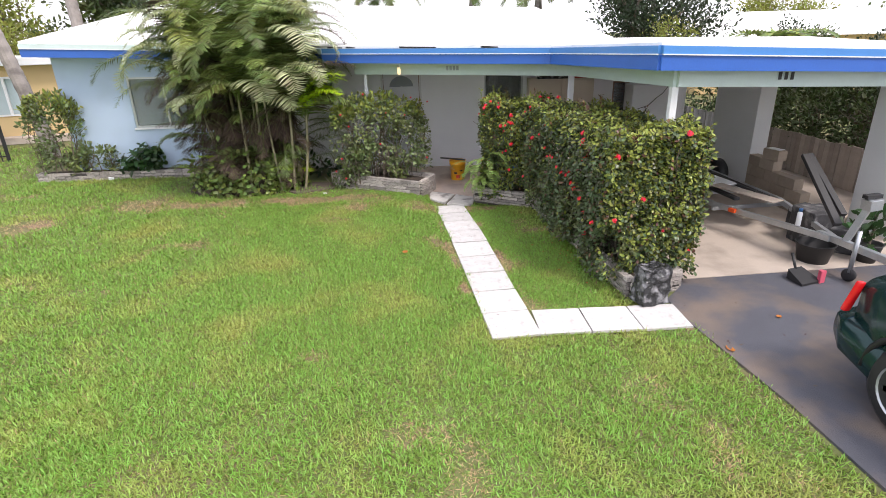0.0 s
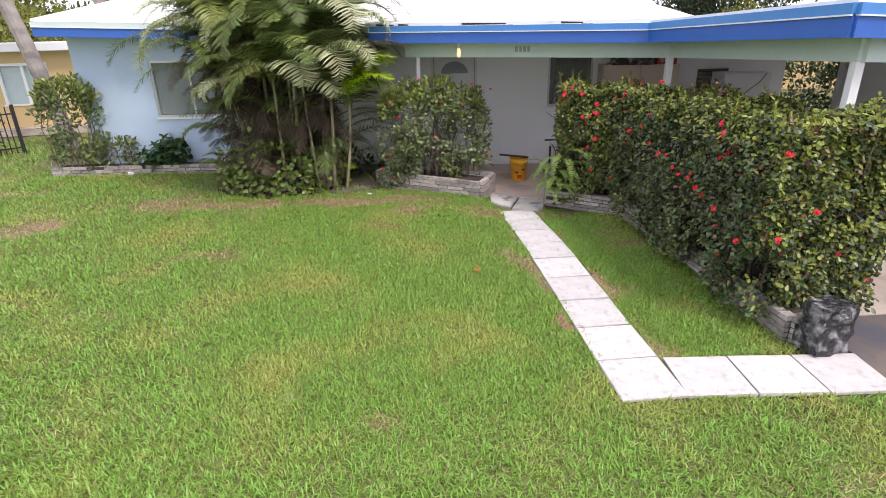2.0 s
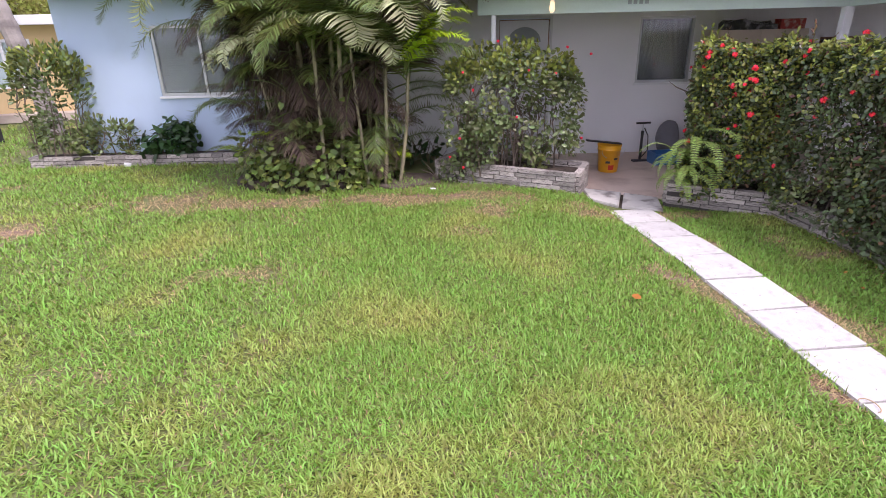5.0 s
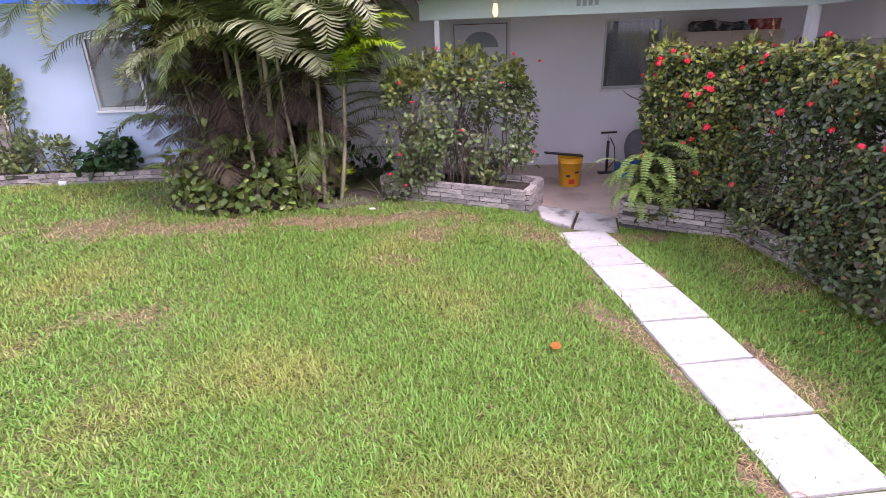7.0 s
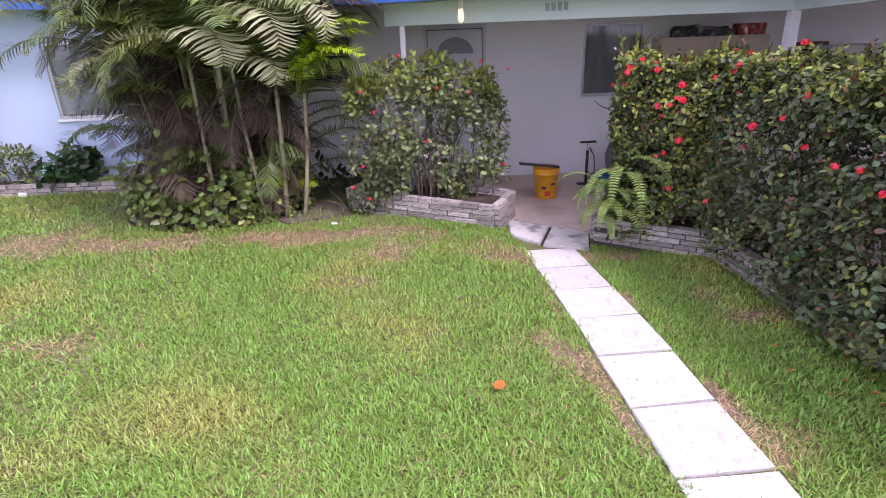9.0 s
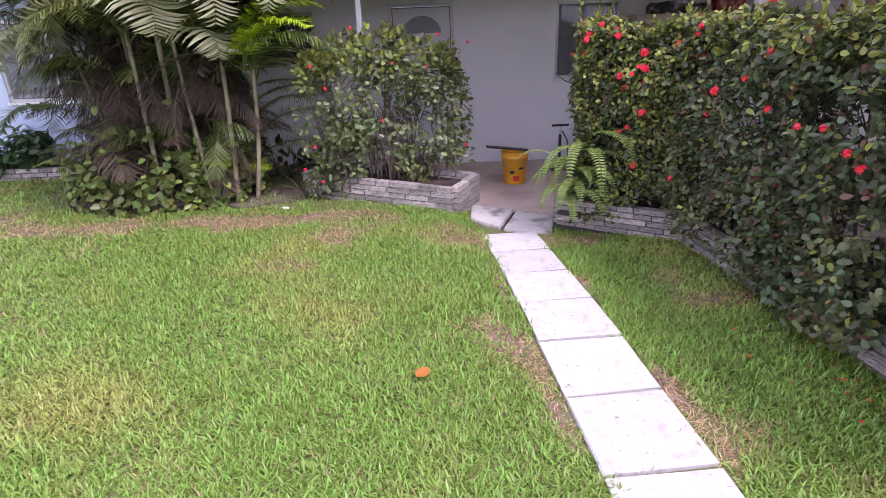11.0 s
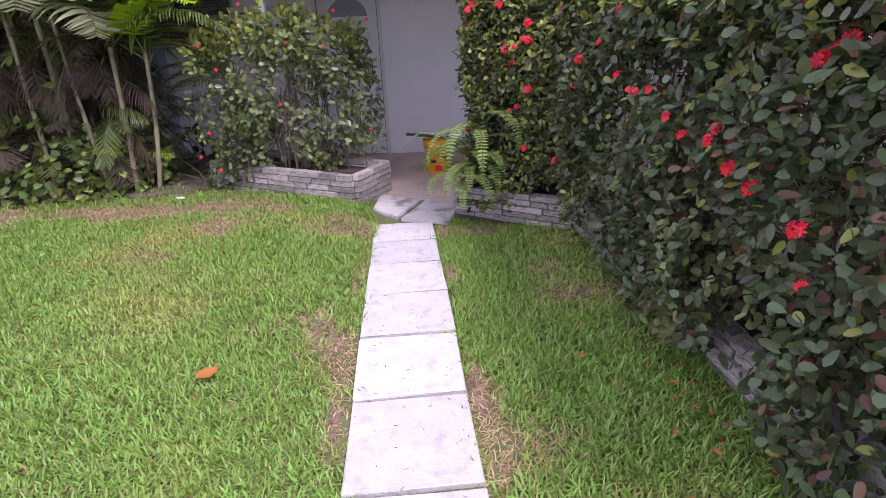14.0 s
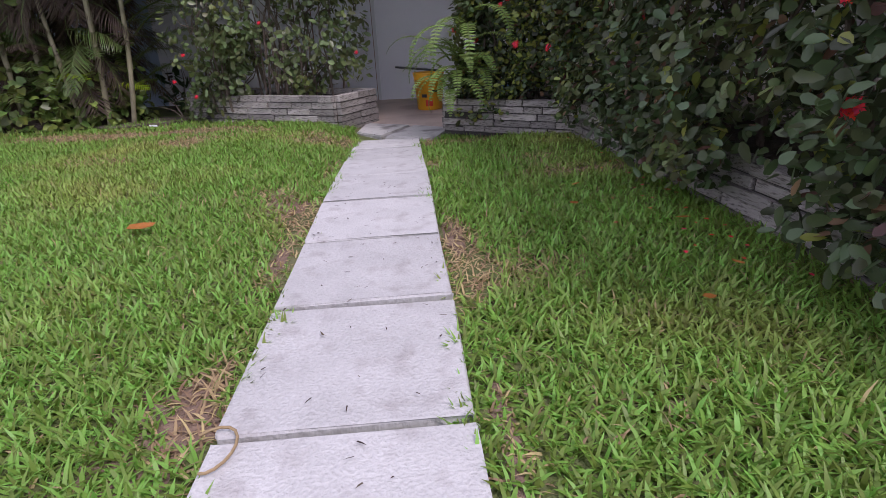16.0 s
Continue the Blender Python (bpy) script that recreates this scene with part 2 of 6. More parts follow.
part("wall", bm, PORCH_WALL, house, "pale grey stucco porch wall")
part("wall", boxed(-8.55, 6.8, 7.8, 8.0, -0.15, 2.85), WALL, house)
part("floor", boxed(-8.55, 6.8, 0.2, 7.8, -0.14, -0.04), PORCH, house)

# roof: eave line and ridge in world places
EAVE = [(-9.05, 8.64, 3.24), (-2.7, 8.05, 3.0), (-2.1, 6.72, 2.98), (2.22, 4.50, 2.93)]
RIDGE_L, RIDGE_R = (-7.0, 12.6, 4.15), (4.1, 12.1, 3.82)
HIP = (5.0, 8.2, 2.96)
TH = 0.05


def sheet(faces, thick, to=None):
    """A thick sheet out of polygons of shared points."""
    bm = bmesh.new()
    seen = {}
    for f in faces:
        for p in f:
            if p not in seen:
                seen[p] = bm.verts.new(p)
        bm.faces.new([seen[p] for p in f])
    bmesh.ops.recalc_face_normals(bm, faces=bm.faces)
    if sum(f.normal.z for f in bm.faces) < 0:
        bmesh.ops.reverse_faces(bm, faces=bm.faces)
    r = bmesh.ops.extrude_face_region(bm, geom=list(bm.faces))
    bmesh.ops.translate(bm, vec=(0, 0, thick), verts=[g for g in r["geom"] if isinstance(g, bmesh.types.BMVert)])
    bmesh.ops.recalc_face_normals(bm, faces=bm.faces)
    if to is not None:
        bmesh.ops.transform(bm, matrix=to, verts=bm.verts)
    return bm


BACK_L, BACK_R = (-9.2, 16.6, 3.02), (6.9, 15.6, 3.0)
part("roof", sheet([(EAVE[0], EAVE[1], RIDGE_L), (EAVE[1], RIDGE_R, RIDGE_L), (EAVE[1], EAVE[2], RIDGE_R), (EAVE[2], EAVE[3], RIDGE_R), (EAVE[3], HIP, RIDGE_R),
                    (EAVE[0], RIDGE_L, BACK_L), (RIDGE_L, RIDGE_R, BACK_R, BACK_L), (HIP, BACK_R, RIDGE_R)], TH, INV), ROOF, house, "white coated roof")


def board(a, b, z0a, z1a, z0b, z1b, thick, out=0.0):
    """An upright board between two plan points, with its own heights at each end, set out from the line."""
    a, b = Vector((*a, 0)), Vector((*b, 0))
    d = (b - a).normalized()
    n = Vector((d.y, -d.x, 0))
    bm = bmesh.new()
    vs = []
    for p, lo, hi in ((a, z0a, z1a), (b, z0b, z1b)):
        for k in (out, out + thick):
            for z in (lo, hi):
                q = p + n * k
                vs.append(bm.verts.new((q.x, q.y, z)))
    for f in ((0, 1, 3, 2), (4, 6, 7, 5), (0, 4, 5, 1), (2, 3, 7, 6), (1, 5, 7, 3), (0, 2, 6, 4)):
        bm.faces.new([vs[i] for i in f])
    bmesh.ops.recalc_face_normals(bm, faces=bm.faces)
    bmesh.ops.transform(bm, matrix=INV, verts=bm.verts)
    return bm


FB = (2.30, 0.62)
FC = (8.6, 1.40)
EDGES = [((-9.05, 8.64), (-2.7, 8.05), 3.24, 3.0), ((-2.7, 8.05), (-2.1, 6.72), 3.0, 2.98), ((-2.1, 6.72), (2.22, 4.50), 2.98, 2.93),
         ((2.22, 4.50), FB, 2.93, 3.05), (FB, FC, 3.05, 2.76)]
for i, (a, b, za, zb) in enumerate(EDGES):
    part("fascia", board(a, b, za - 0.29, za - 0.10, zb - 0.29, zb - 0.10, 0.03), BLUE, house, "blue painted fascia board")
    part("drip_edge", board(a, b, za - 0.10, za - 0.005, zb - 0.10, zb - 0.005, 0.045), BLUE_TOP if i > 1 else EDGE, house)
    part("trim", board(a, b, za - 0.112, za - 0.098, zb - 0.112, zb - 0.098, 0.055), WHITE, house)

# carport roof and soffit
part("carport_roof", sheet([((2.22, 4.50, 2.92), (2.30, 0.62, 3.04), (8.6, 1.40, 2.75), (8.6, 6.0, 2.90), (5.0, 6.0, 2.98), (5.0, 8.2, 2.95))], 0.04, INV), ROOF, house, "white ribbed carport roof")
part("soffit", sheet([((-8.98, 8.70, 2.96), (-2.7, 8.15, 2.76), (-2.0, 6.80, 2.72), (2.3, 4.58, 2.68), (5.0, 8.1, 2.70), (-2.7, 8.5, 2.76), (-8.9, 9.2, 2.94))], 0.02, INV), SOFFIT, house)
part("carport_ceiling", sheet([((2.3, 4.58, 2.68), (2.34, 0.70, 2.79), (8.5, 1.46, 2.52), (8.5, 8.1, 2.58), (5.0, 8.1, 2.70))], 0.02, INV), SOFFIT, house)
# porch beam, carport beams and posts
PA, PB, PC, PD = (-1.45, 6.98), (2.72, 4.72), (2.70, 0.90), (8.2, 1.66)
for a, b, za, zb in ((PA, PB, 2.42, 2.40), (PB, PC, 2.40, 2.53), (PC, PD, 2.53, 2.27)):
    part("beam", board(a, b, za, za + 0.27, zb, zb + 0.27, 0.09, -0.045), BEAM, house, "pale green painted beam")
for x, y, z, r in ((-1.24, 6.87, 2.42, 0.035), (2.70, 4.73, 2.40, 0.05), (2.70, 0.94, 2.53, 0.045)):
    u, v = uv(x, y)
    part("post", boxed(u - r, u + r, v - r, v + r, -0.14, z, 0.006), WHITE, house, "white painted post")
for x0, x1, y0, y1, lo in ((6.28, 6.62, 4.12, 5.5, 0.02), (6.78, 7.15, 1.0, 2.05, 0.02)):
    part("column", slab([uv(x0, y0), uv(x1, y0), uv(x1, y1), uv(x0, y1)], lo, 2.64), COLUMN, house, "pale stucco carport column")

# porch floor
porch = slab([(-0.12, 6.14), (0.98, 5.37), (2.6, 4.3), (2.6, 8.25), (-1.5, 8.58), (-2.2, 7.1)], -0.2, -0.085)
tagged(part("porch_floor", porch, PORCH), "stained tan concrete porch floor", "floor", kind="structure")

# ==== windows and door of the house
GLASS = bpy.data.materials.new("window glass")
GLASS.use_nodes = True
gb = GLASS.node_tree.nodes["Principled BSDF"]
gb.inputs["Base Color"].default_value = (0.75, 0.82, 0.84, 1)
gb.inputs["Roughness"].default_value, gb.inputs["Transmission Weight"].default_value, gb.inputs["IOR"].default_value = 0.03, 0.85, 1.45
BLIND = mat("grey window blind", (0.30, 0.34, 0.36), 0.6, 0.10, 4, 40, 0.05, per_object=0.1)
CURTAIN = mat("dark curtain cloth", (0.10, 0.085, 0.085), 0.9, 0.2, 6, 60, 0.2)
DOOR = mat("pale grey door paint", (0.74, 0.76, 0.80), 0.45, 0.05, 3, 50, 0.06)
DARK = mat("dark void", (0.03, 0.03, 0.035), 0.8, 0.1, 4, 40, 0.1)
BROWN = mat("brown shutter wood", (0.20, 0.10, 0.06), 0.6, 0.2, 5, 60, 0.2)


def window(u0, u1, z0, z1, name="window", slats=0, slat_mat=None, mullion=None, frame_mat=None):
    w = part(name, boxed(u0 - 0.03, u1 + 0.03, -0.035, 0.02, z0 - 0.04, z0, 0.004), WHITE, house, "window with pale frame and sill")
    fm = frame_mat or ALU
    t = 0.045
    for a, b, c, d in ((u0, u1, z0, z0 + t), (u0, u1, z1 - t, z1), (u0, u0 + t, z0 + t, z1 - t), (u1 - t, u1, z0 + t, z1 - t)):
        part("frame", boxed(a, b, 0.02, 0.09, c, d, 0.003), fm, w)
    if mullion:
        part("mullion", boxed(mullion - 0.02, mullion + 0.02, 0.025, 0.085, z0 + t, z1 - t), fm, w)
    g = part("pane", boxed(u0 + t, u1 - t, 0.05, 0.056, z0 + t, z1 - t), GLASS, w)
    g.visible_shadow = False
    if slats:
        h = (z1 - z0 - 0.1) / slats
        bm0 = boxed(u0 + t, u1 - t, 0.0, 0.05, -0.002, 0.002, m=pose(0, 0, 0, 50))
        first = part("slat", bm0, slat_mat or BLIND, w, m=pose(0, 0.12, z0 + 0.06))
        for k in range(1, slats):
            o = first.copy()
            scene.collection.objects.link(o)
            o.matrix_basis = pose(0, 0.12, z0 + 0.06 + h * k)
    # Dark sheet added behind the glass to stand for the unlit room.
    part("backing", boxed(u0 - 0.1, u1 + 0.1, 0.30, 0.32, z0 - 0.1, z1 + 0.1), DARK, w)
    return w


window(*W_HOLES[0], slats=26, mullion=-6.25)
window(*W_HOLES[1], slats=14)
w = window(*W_HOLES[3], mullion=None)
for side in (0, 1):
    bm = bmesh.new()
    n = 14
    rows = []
    for z in (2.34, 1.9, 1.5, 1.24):
        k = (2.34 - z) / 1.1
        row = []
        for i in range(n):
            f = i / (n - 1)
            width = 0.46 * (1 - 0.55 * k)
            u = (1.75 + f * width) if side == 0 else (2.69 - f * width)
            row.append(bm.verts.new((u, 0.15 + 0.02 * math.sin(i * 1.9), z)))
        rows.append(row)
    for r, q in zip(rows, rows[1:]):
        for i in range(n - 1):
            bm.faces.new((r[i], r[i + 1], q[i + 1], q[i]))
    part("curtain", bm, CURTAIN, w, smooth=True)
window(*W_HOLES[4], slats=9, slat_mat=BROWN, frame_mat=BROWN)

d = part("door", boxed(-0.83, 0.08, 0.03, 0.075, -0.08, 2.36, 0.004), DOOR, house, "pale grey front door with a fan light")
for a, b, c, e in ((-0.88, -0.83, -0.10, 2.42), (0.08, 0.13, -0.10, 2.42), (-0.83, 0.08, 2.37, 2.42)):
    part("frame", boxed(a, b, -0.03, 0.12, c, e, 0.004), COLUMN, d)
for a, b, c, e in ((-0.828, -0.816, -0.08, 2.36), (0.066, 0.078, -0.08, 2.36), (-0.816, 0.066, 2.346, 2.358)):
    part("gap", boxed(a, b, 0.022, 0.029, c, e), BROWN, d, "dark gap round the door leaf")
fan = bmesh.new()
for k in range(12):
    a0, a1 = math.pi * k / 12, math.pi * (k + 1) / 12
    fan.faces.new([fan.verts.new((-0.37 + r * math.cos(a), y, 1.98 + r * math.sin(a) * 0.85)) for r, a, y in ((0.02, a0, 0.024), (0.30, a0, 0.024), (0.30, a1, 0.024), (0.02, a1, 0.024))])
part("fan_light", fan, BLIND, d, "dark half-round fan light")
part("knob", lathe(bmesh.new(), [(0.0, -0.03), (0.03, -0.02), (0.035, 0.0), (0.02, 0.03), (0.012, 0.06)], 14), ALU, d, m=pose(0.0, -0.02, 0.95, 90), smooth=True)

# ==== numpy meshes of many like pieces
rng = np.random.default_rng(7)


def unit(a):
    return a / np.maximum(np.linalg.norm(a, axis=1, keepdims=True), 1e-9)


def many(name, verts, faces, P, X, Y, size, material, parent=None, label="", kind=""):
    """One mesh of len(P) copies of a small template: X its length, Y its width, their cross product its face."""
    P, X, Y = np.asarray(P, float), unit(np.asarray(X, float)), np.asarray(Y, float)
    Y = unit(Y - X * (X * Y).sum(1, keepdims=True))
    Z = np.cross(X, Y)
    S = np.asarray(size, float).reshape(len(P), -1)
    if S.shape[1] == 1:
        S = np.repeat(S, 3, 1)
    T = np.asarray(verts, float)
    V = P[:, None] + (S[:, None, 0:1] * T[None, :, 0:1]) * X[:, None] + (S[:, None, 1:2] * T[None, :, 1:2]) * Y[:, None] + (S[:, None, 2:3] * T[None, :, 2:3]) * Z[:, None]
    n, k = len(P), len(T)
    me = bpy.data.meshes.new(name)
    me.vertices.add(n * k)
    me.vertices.foreach_set("co", V.reshape(-1))
    sizes = np.array([len(f) for f in faces])
    flat = np.array([i for f in faces for i in f])
    loops = (flat[None] + (np.arange(n) * k)[:, None]).reshape(-1)
    starts = np.concatenate([[0], np.cumsum(np.tile(sizes, n))[:-1]])
    me.loops.add(len(loops))
    me.loops.foreach_set("vertex_index", loops.astype(np.int32))
    me.polygons.add(len(starts))
    me.polygons.foreach_set("loop_start", starts.astype(np.int32))
    me.update(calc_edges=True)
    me.materials.append(material)
    ob = new(name, me)
    ob.parent = parent
    return tagged(ob, label, "", "", kind)


LEAF_V = [(0, 0, 0), (0.3, -0.5, 0.03), (0.3, 0, -0.04), (0.3, 0.5, 0.03), (0.72, -0.42, 0.02), (0.72, 0, -0.05), (0.72, 0.42, 0.02), (1, 0, -0.02)]
LEAF_F = [(0, 1, 2), (0, 2, 3), (1, 4, 5, 2), (2, 5, 6, 3), (4, 7, 5), (5, 7, 6)]
BLADE_V = [(0, -0.5, 0), (0, 0.5, 0), (0.55, -0.42, 0.06), (0.55, 0.42, 0.06), (1, 0, -0.05)]
BLADE_F = [(0, 2, 3, 1), (2, 4, 3)]
HEART_V = [(0, 0, 0), (-0.12, -0.35, 0.02), (0.3, -0.5, 0.05), (0.3, 0, -0.05), (0.3, 0.5, 0.05), (-0.12, 0.35, 0.02), (0.7, -0.3, 0.0), (0.7, 0.3, 0.0), (1, 0, -0.1)]
HEART_F = [(0, 1, 2, 3), (0, 3, 4, 5), (2, 6, 8, 3), (3, 8, 7, 4)]


def fuzz(p, scale):
    return np.array([noise.noise(Vector(q) * scale) for q in p])


# ==== brick planters
BRICK_MESH = []
for k in range(6):
    bm = boxed(-0.5, 0.5, -0.5, 0.5, -0.5, 0.5, 0.05)
    for v in bm.verts:
        v.co += Vector((rng.normal(0, 0.008), rng.normal(0, 0.035), rng.normal(0, 0.03)))
    me = bpy.data.meshes.new("brick")
    bm.to_mesh(me)
    bm.free()
    me.materials.append(BRICK)
    BRICK_MESH.append(me)


def brick_run(parent, a, b, z0, courses, h, depth=0.10):
    """Courses of long thin bricks between two plan points, with a mortar core behind them."""
    a, b = Vector((*a, 0)), Vector((*b, 0))
    d = b - a
    length = d.length
    ang = math.atan2(d.y, d.x)
    base = Matrix.Translation((a.x, a.y, z0)) @ Matrix.Rotation(ang, 4, "Z")
    part("core", boxed(0.01, length - 0.01, -depth * 0.36, depth * 0.36, -0.05, courses * h - 0.012), MORTAR, parent, m=base)
    for c in range(courses):
        at = 0.0
        while at < length - 0.02:
            w = min(rng.uniform(0.16, 0.42), length - at)
            if length - at - w < 0.08:
                w = length - at
            o = new("brick", BRICK_MESH[rng.integers(6)])
            o.parent = parent
            o.matrix_basis = base @ pose(at + w / 2, rng.normal(0, 0.006), (c + 0.5) * h) @ Matrix.Diagonal((w - 0.010, depth * rng.uniform(0.93, 1.12), h - 0.009, 1))
            at += w


def planter(name, runs, z0, courses, h, soil, label, soil_z):
    p = thing(name, Matrix(), label, "planter", "brick planters")
    for a, b in runs:
        brick_run(p, a, b, z0, courses, h)
    bm = slab(soil, z0 - 0.05, soil_z)
    part("soil", bm, SOIL, p, "dark bare soil")
    return p


M0, M1, M2, M3 = (-2.15, 6.78), (-0.24, 5.55), (0.12, 6.19), (-1.72, 7.45)
planter("planter", [(M0, M1), (M1, M2), (M2, M3), (M3, M0)], -0.13, 6, 0.068, [M0, M1, M2, M3], "low grey brick planter beside the porch, edged round a shrub", 0.19)
H0, H1, H2, H3, H4, H5 = (0.86, 4.98), (1.90, 4.18), (1.98, 0.14), (2.72, 0.26), (2.72, 4.45), (1.28, 5.42)
planter("planter", [(H0, H1), (H1, H2), (H2, H3), (H3, H4), (H4, H5), (H5, H0)], -0.05, 5, 0.060, [H0, H1, H2, H3, H4, H5], "long bent grey brick planter under a flowering hedge", 0.19)
LB = [tuple((HOUSE @ Vector((u, v, 0))).xy) for u, v in ((-9.55, -0.42), (-4.6, -0.42), (-4.6, -0.02), (-9.55, -0.02))]
planter("planter", [(LB[0], LB[1]), (LB[3], LB[0])], -0.03, 3, 0.072, LB, "low brick garden border along the house wall", 0.15)

# ==== paved path
path = thing("garden_path", Matrix(), "straight path of pale worn concrete pavers", "path", kind="structure")
PAV = []
for k in range(4):
    bm = boxed(-0.5, 0.5, -0.5, 0.5, -0.06, 0.02, 0.008)
    for v in bm.verts:
        v.co.x += rng.normal(0, 0.007)
        v.co.y += rng.normal(0, 0.006)
    me = bpy.data.meshes.new("paver")
    bm.to_mesh(me)
    bm.free()
    me.materials.append(PAVER)
    PAV.append(me)


ROW_TURN = -4.6
part("bed", slab([(-0.03, -0.62), (0.61, -0.66), (0.61, 4.9), (-0.03, 4.9)], -0.2, lambda x, y: fall(x, y) - 0.012), SOIL, path, "dark soil joints")
part("bed", boxed(0.02, 1.80, -0.62, -0.02, -0.07, -0.012), SOIL, path, "dark soil joints", m=pose(0.60, -0.03, 0, 0, 0, ROW_TURN))


def paver(x0, x1, y0, y1, turn=0.0):
    o = new("paver", PAV[rng.integers(4)])
    o.parent = path
    cx, cy = (x0 + x1) / 2, (y0 + y1) / 2
    o.matrix_basis = pose(cx, cy, fall(cx, cy) + rng.normal(0, 0.002), rng.normal(0, 0.25) + math.degrees(math.atan2(fall(cx, cy + 0.3) - fall(cx, cy - 0.3), 0.6)), rng.normal(0, 0.25), turn + rng.normal(0, 0.25)) @ Matrix.Diagonal((x1 - x0, y1 - y0, 1, 1))


for k in range(9):
    paver(0.005, 0.58, 4.88 - 0.612 * (k + 1) + 0.013, 4.88 - 0.612 * k - 0.013)
for k in range(3):
    q = pose(0.615, -0.05, 0, 0, 0, ROW_TURN) @ Vector((0.60 * k + 0.295, -0.29, 0))
    paver(q.x - 0.29, q.x + 0.29, q.y - 0.285, q.y + 0.285, ROW_TURN)
# two broken slabs where the path meets the porch
SLABS = ([(0.02, 6.03), (-0.05, 5.42), (0.22, 5.05), (0.515, 5.69)], [(0.55, 5.665), (0.26, 5.03), (0.74, 4.78), (0.93, 5.36)])
SLAB_BED = [(-0.06, 6.06), (-0.08, 5.40), (0.02, 4.88), (0.76, 4.74), (0.96, 5.38)]
part("bed", slab(SLAB_BED, -0.25, -0.125), SOIL, path, "dark soil joints")
for corners in SLABS:
    bm = slab(corners, -0.2, lambda x, y: -0.086 + 0.01 * noise.noise((x * 3, y * 3, 1)))
    bmesh.ops.bevel(bm, geom=[e for e in bm.edges if all(v.co.z > -0.19 for v in e.verts)], offset=0.012, segments=2, affect="EDGES")
    part("slab", bm, SLAB, path, "cracked grey slab")

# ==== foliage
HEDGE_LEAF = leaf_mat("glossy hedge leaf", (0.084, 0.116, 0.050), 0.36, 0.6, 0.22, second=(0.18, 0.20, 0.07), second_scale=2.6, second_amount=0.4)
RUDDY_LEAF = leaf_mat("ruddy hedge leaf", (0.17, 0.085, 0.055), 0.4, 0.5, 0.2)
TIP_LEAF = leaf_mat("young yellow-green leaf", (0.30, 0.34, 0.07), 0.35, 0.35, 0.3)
SHRUB_LEAF = leaf_mat("shrub leaf", (0.165, 0.21, 0.085), 0.35, 0.5, 0.28, second=(0.26, 0.29, 0.08), second_scale=1.8, second_amount=0.4)
DARK_LEAF = leaf_mat("dark broad leaf", (0.035, 0.085, 0.025), 0.3, 0.4, 0.2)
VINE_LEAF = leaf_mat("variegated vine leaf", (0.13, 0.19, 0.045), 0.4, 0.5, 0.25, second=(0.34, 0.40, 0.09), second_scale=6, second_amount=0.5)
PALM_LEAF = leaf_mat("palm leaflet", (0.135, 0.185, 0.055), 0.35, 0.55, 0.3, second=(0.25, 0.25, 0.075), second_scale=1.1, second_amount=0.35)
# Lighter copy of the palm green: sunlight painted into upper fronds.
PALM_SUN = leaf_mat("palm leaflet with painted sunlight", (0.27, 0.35, 0.10), 0.3, 0.4, 0.35, second=(0.40, 0.42, 0.12), second_scale=1.3, second_amount=0.4)
# Whitened leaflet: glossy sky reflection painted as base colour.
PALM_PALE = leaf_mat("pale palm leaflet with painted sheen", (0.53, 0.56, 0.33), 0.25, 0.35, 0.3)
PALM_LIME = leaf_mat("lime palm leaflet", (0.42, 0.62, 0.02), 0.4, 0.2, 0.5)
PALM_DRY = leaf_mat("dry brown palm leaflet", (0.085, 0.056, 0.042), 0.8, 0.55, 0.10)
FERN_LEAF = leaf_mat("fern leaflet", (0.25, 0.37, 0.09), 0.5, 0.25, 0.3)
BARK = mat("grey-brown bark", (0.16, 0.125, 0.10), 0.9, 0.3, 10, 60, 0.7)
CANE = mat("pale ringed palm cane", (0.30, 0.27, 0.17), 0.6, 0.25, 6, 40, 0.3, second=(0.16, 0.14, 0.10), second_scale=5)
RED = mat("red flower petal", (0.90, 0.03, 0.06), 0.5, 0.1, 10, 60, 0.0, island=0.2)
STEM = mat("green stem", (0.12, 0.17, 0.04), 0.5, 0.15, 8, 40, 0.1)


ROUND_V = [(0, 0, 0), (0.32, -0.40, 0.03), (0.32, 0, -0.03), (0.32, 0.40, 0.03), (0.74, -0.50, 0.04), (0.74, 0, -0.03), (0.74, 0.50, 0.04), (0.96, -0.2, 0.01), (1, 0.0, -0.01), (0.96, 0.2, 0.01)]
ROUND_F = [(0, 1, 2), (0, 2, 3), (1, 4, 5, 2), (2, 5, 6, 3), (4, 7, 8, 5), (5, 8, 9, 6)]
SHAPES = {"leaf": (LEAF_V, LEAF_F), "heart": (HEART_V, HEART_F), "round": (ROUND_V, ROUND_F)}


def leaves(name, P, out, length, width, material, parent, up=0.5, spread=0.7, droop=0.0, shape="leaf", label="", facing=False):
    n = len(P)
    if facing:
        N = unit(unit(np.asarray(out, float)) * 0.70 + rng.normal(0, 0.60, (n, 3)) + np.array([0, 0, 0.55]))
        X = rng.normal(0, 1, (n, 3)) + np.array([0, 0, 0.25]) + 0.5 * np.asarray(out, float)
        X = unit(X - N * (X * N).sum(1, keepdims=True))
        Y = np.cross(N, X)
    else:
        X = unit(np.asarray(out) + rng.normal(0, spread, (n, 3)) + np.array([0, 0, up - droop]))
        Y = rng.normal(0, 1, (n, 3)) * np.array([1, 1, 0.35])
    L = length * rng.uniform(0.65, 1.25, n)
    W = width * rng.uniform(0.75, 1.2, n)
    v, f = SHAPES[shape]
    return many(name, v, f, P, X, Y, np.stack([L, W, L], 1), material, parent, label, "stuff")


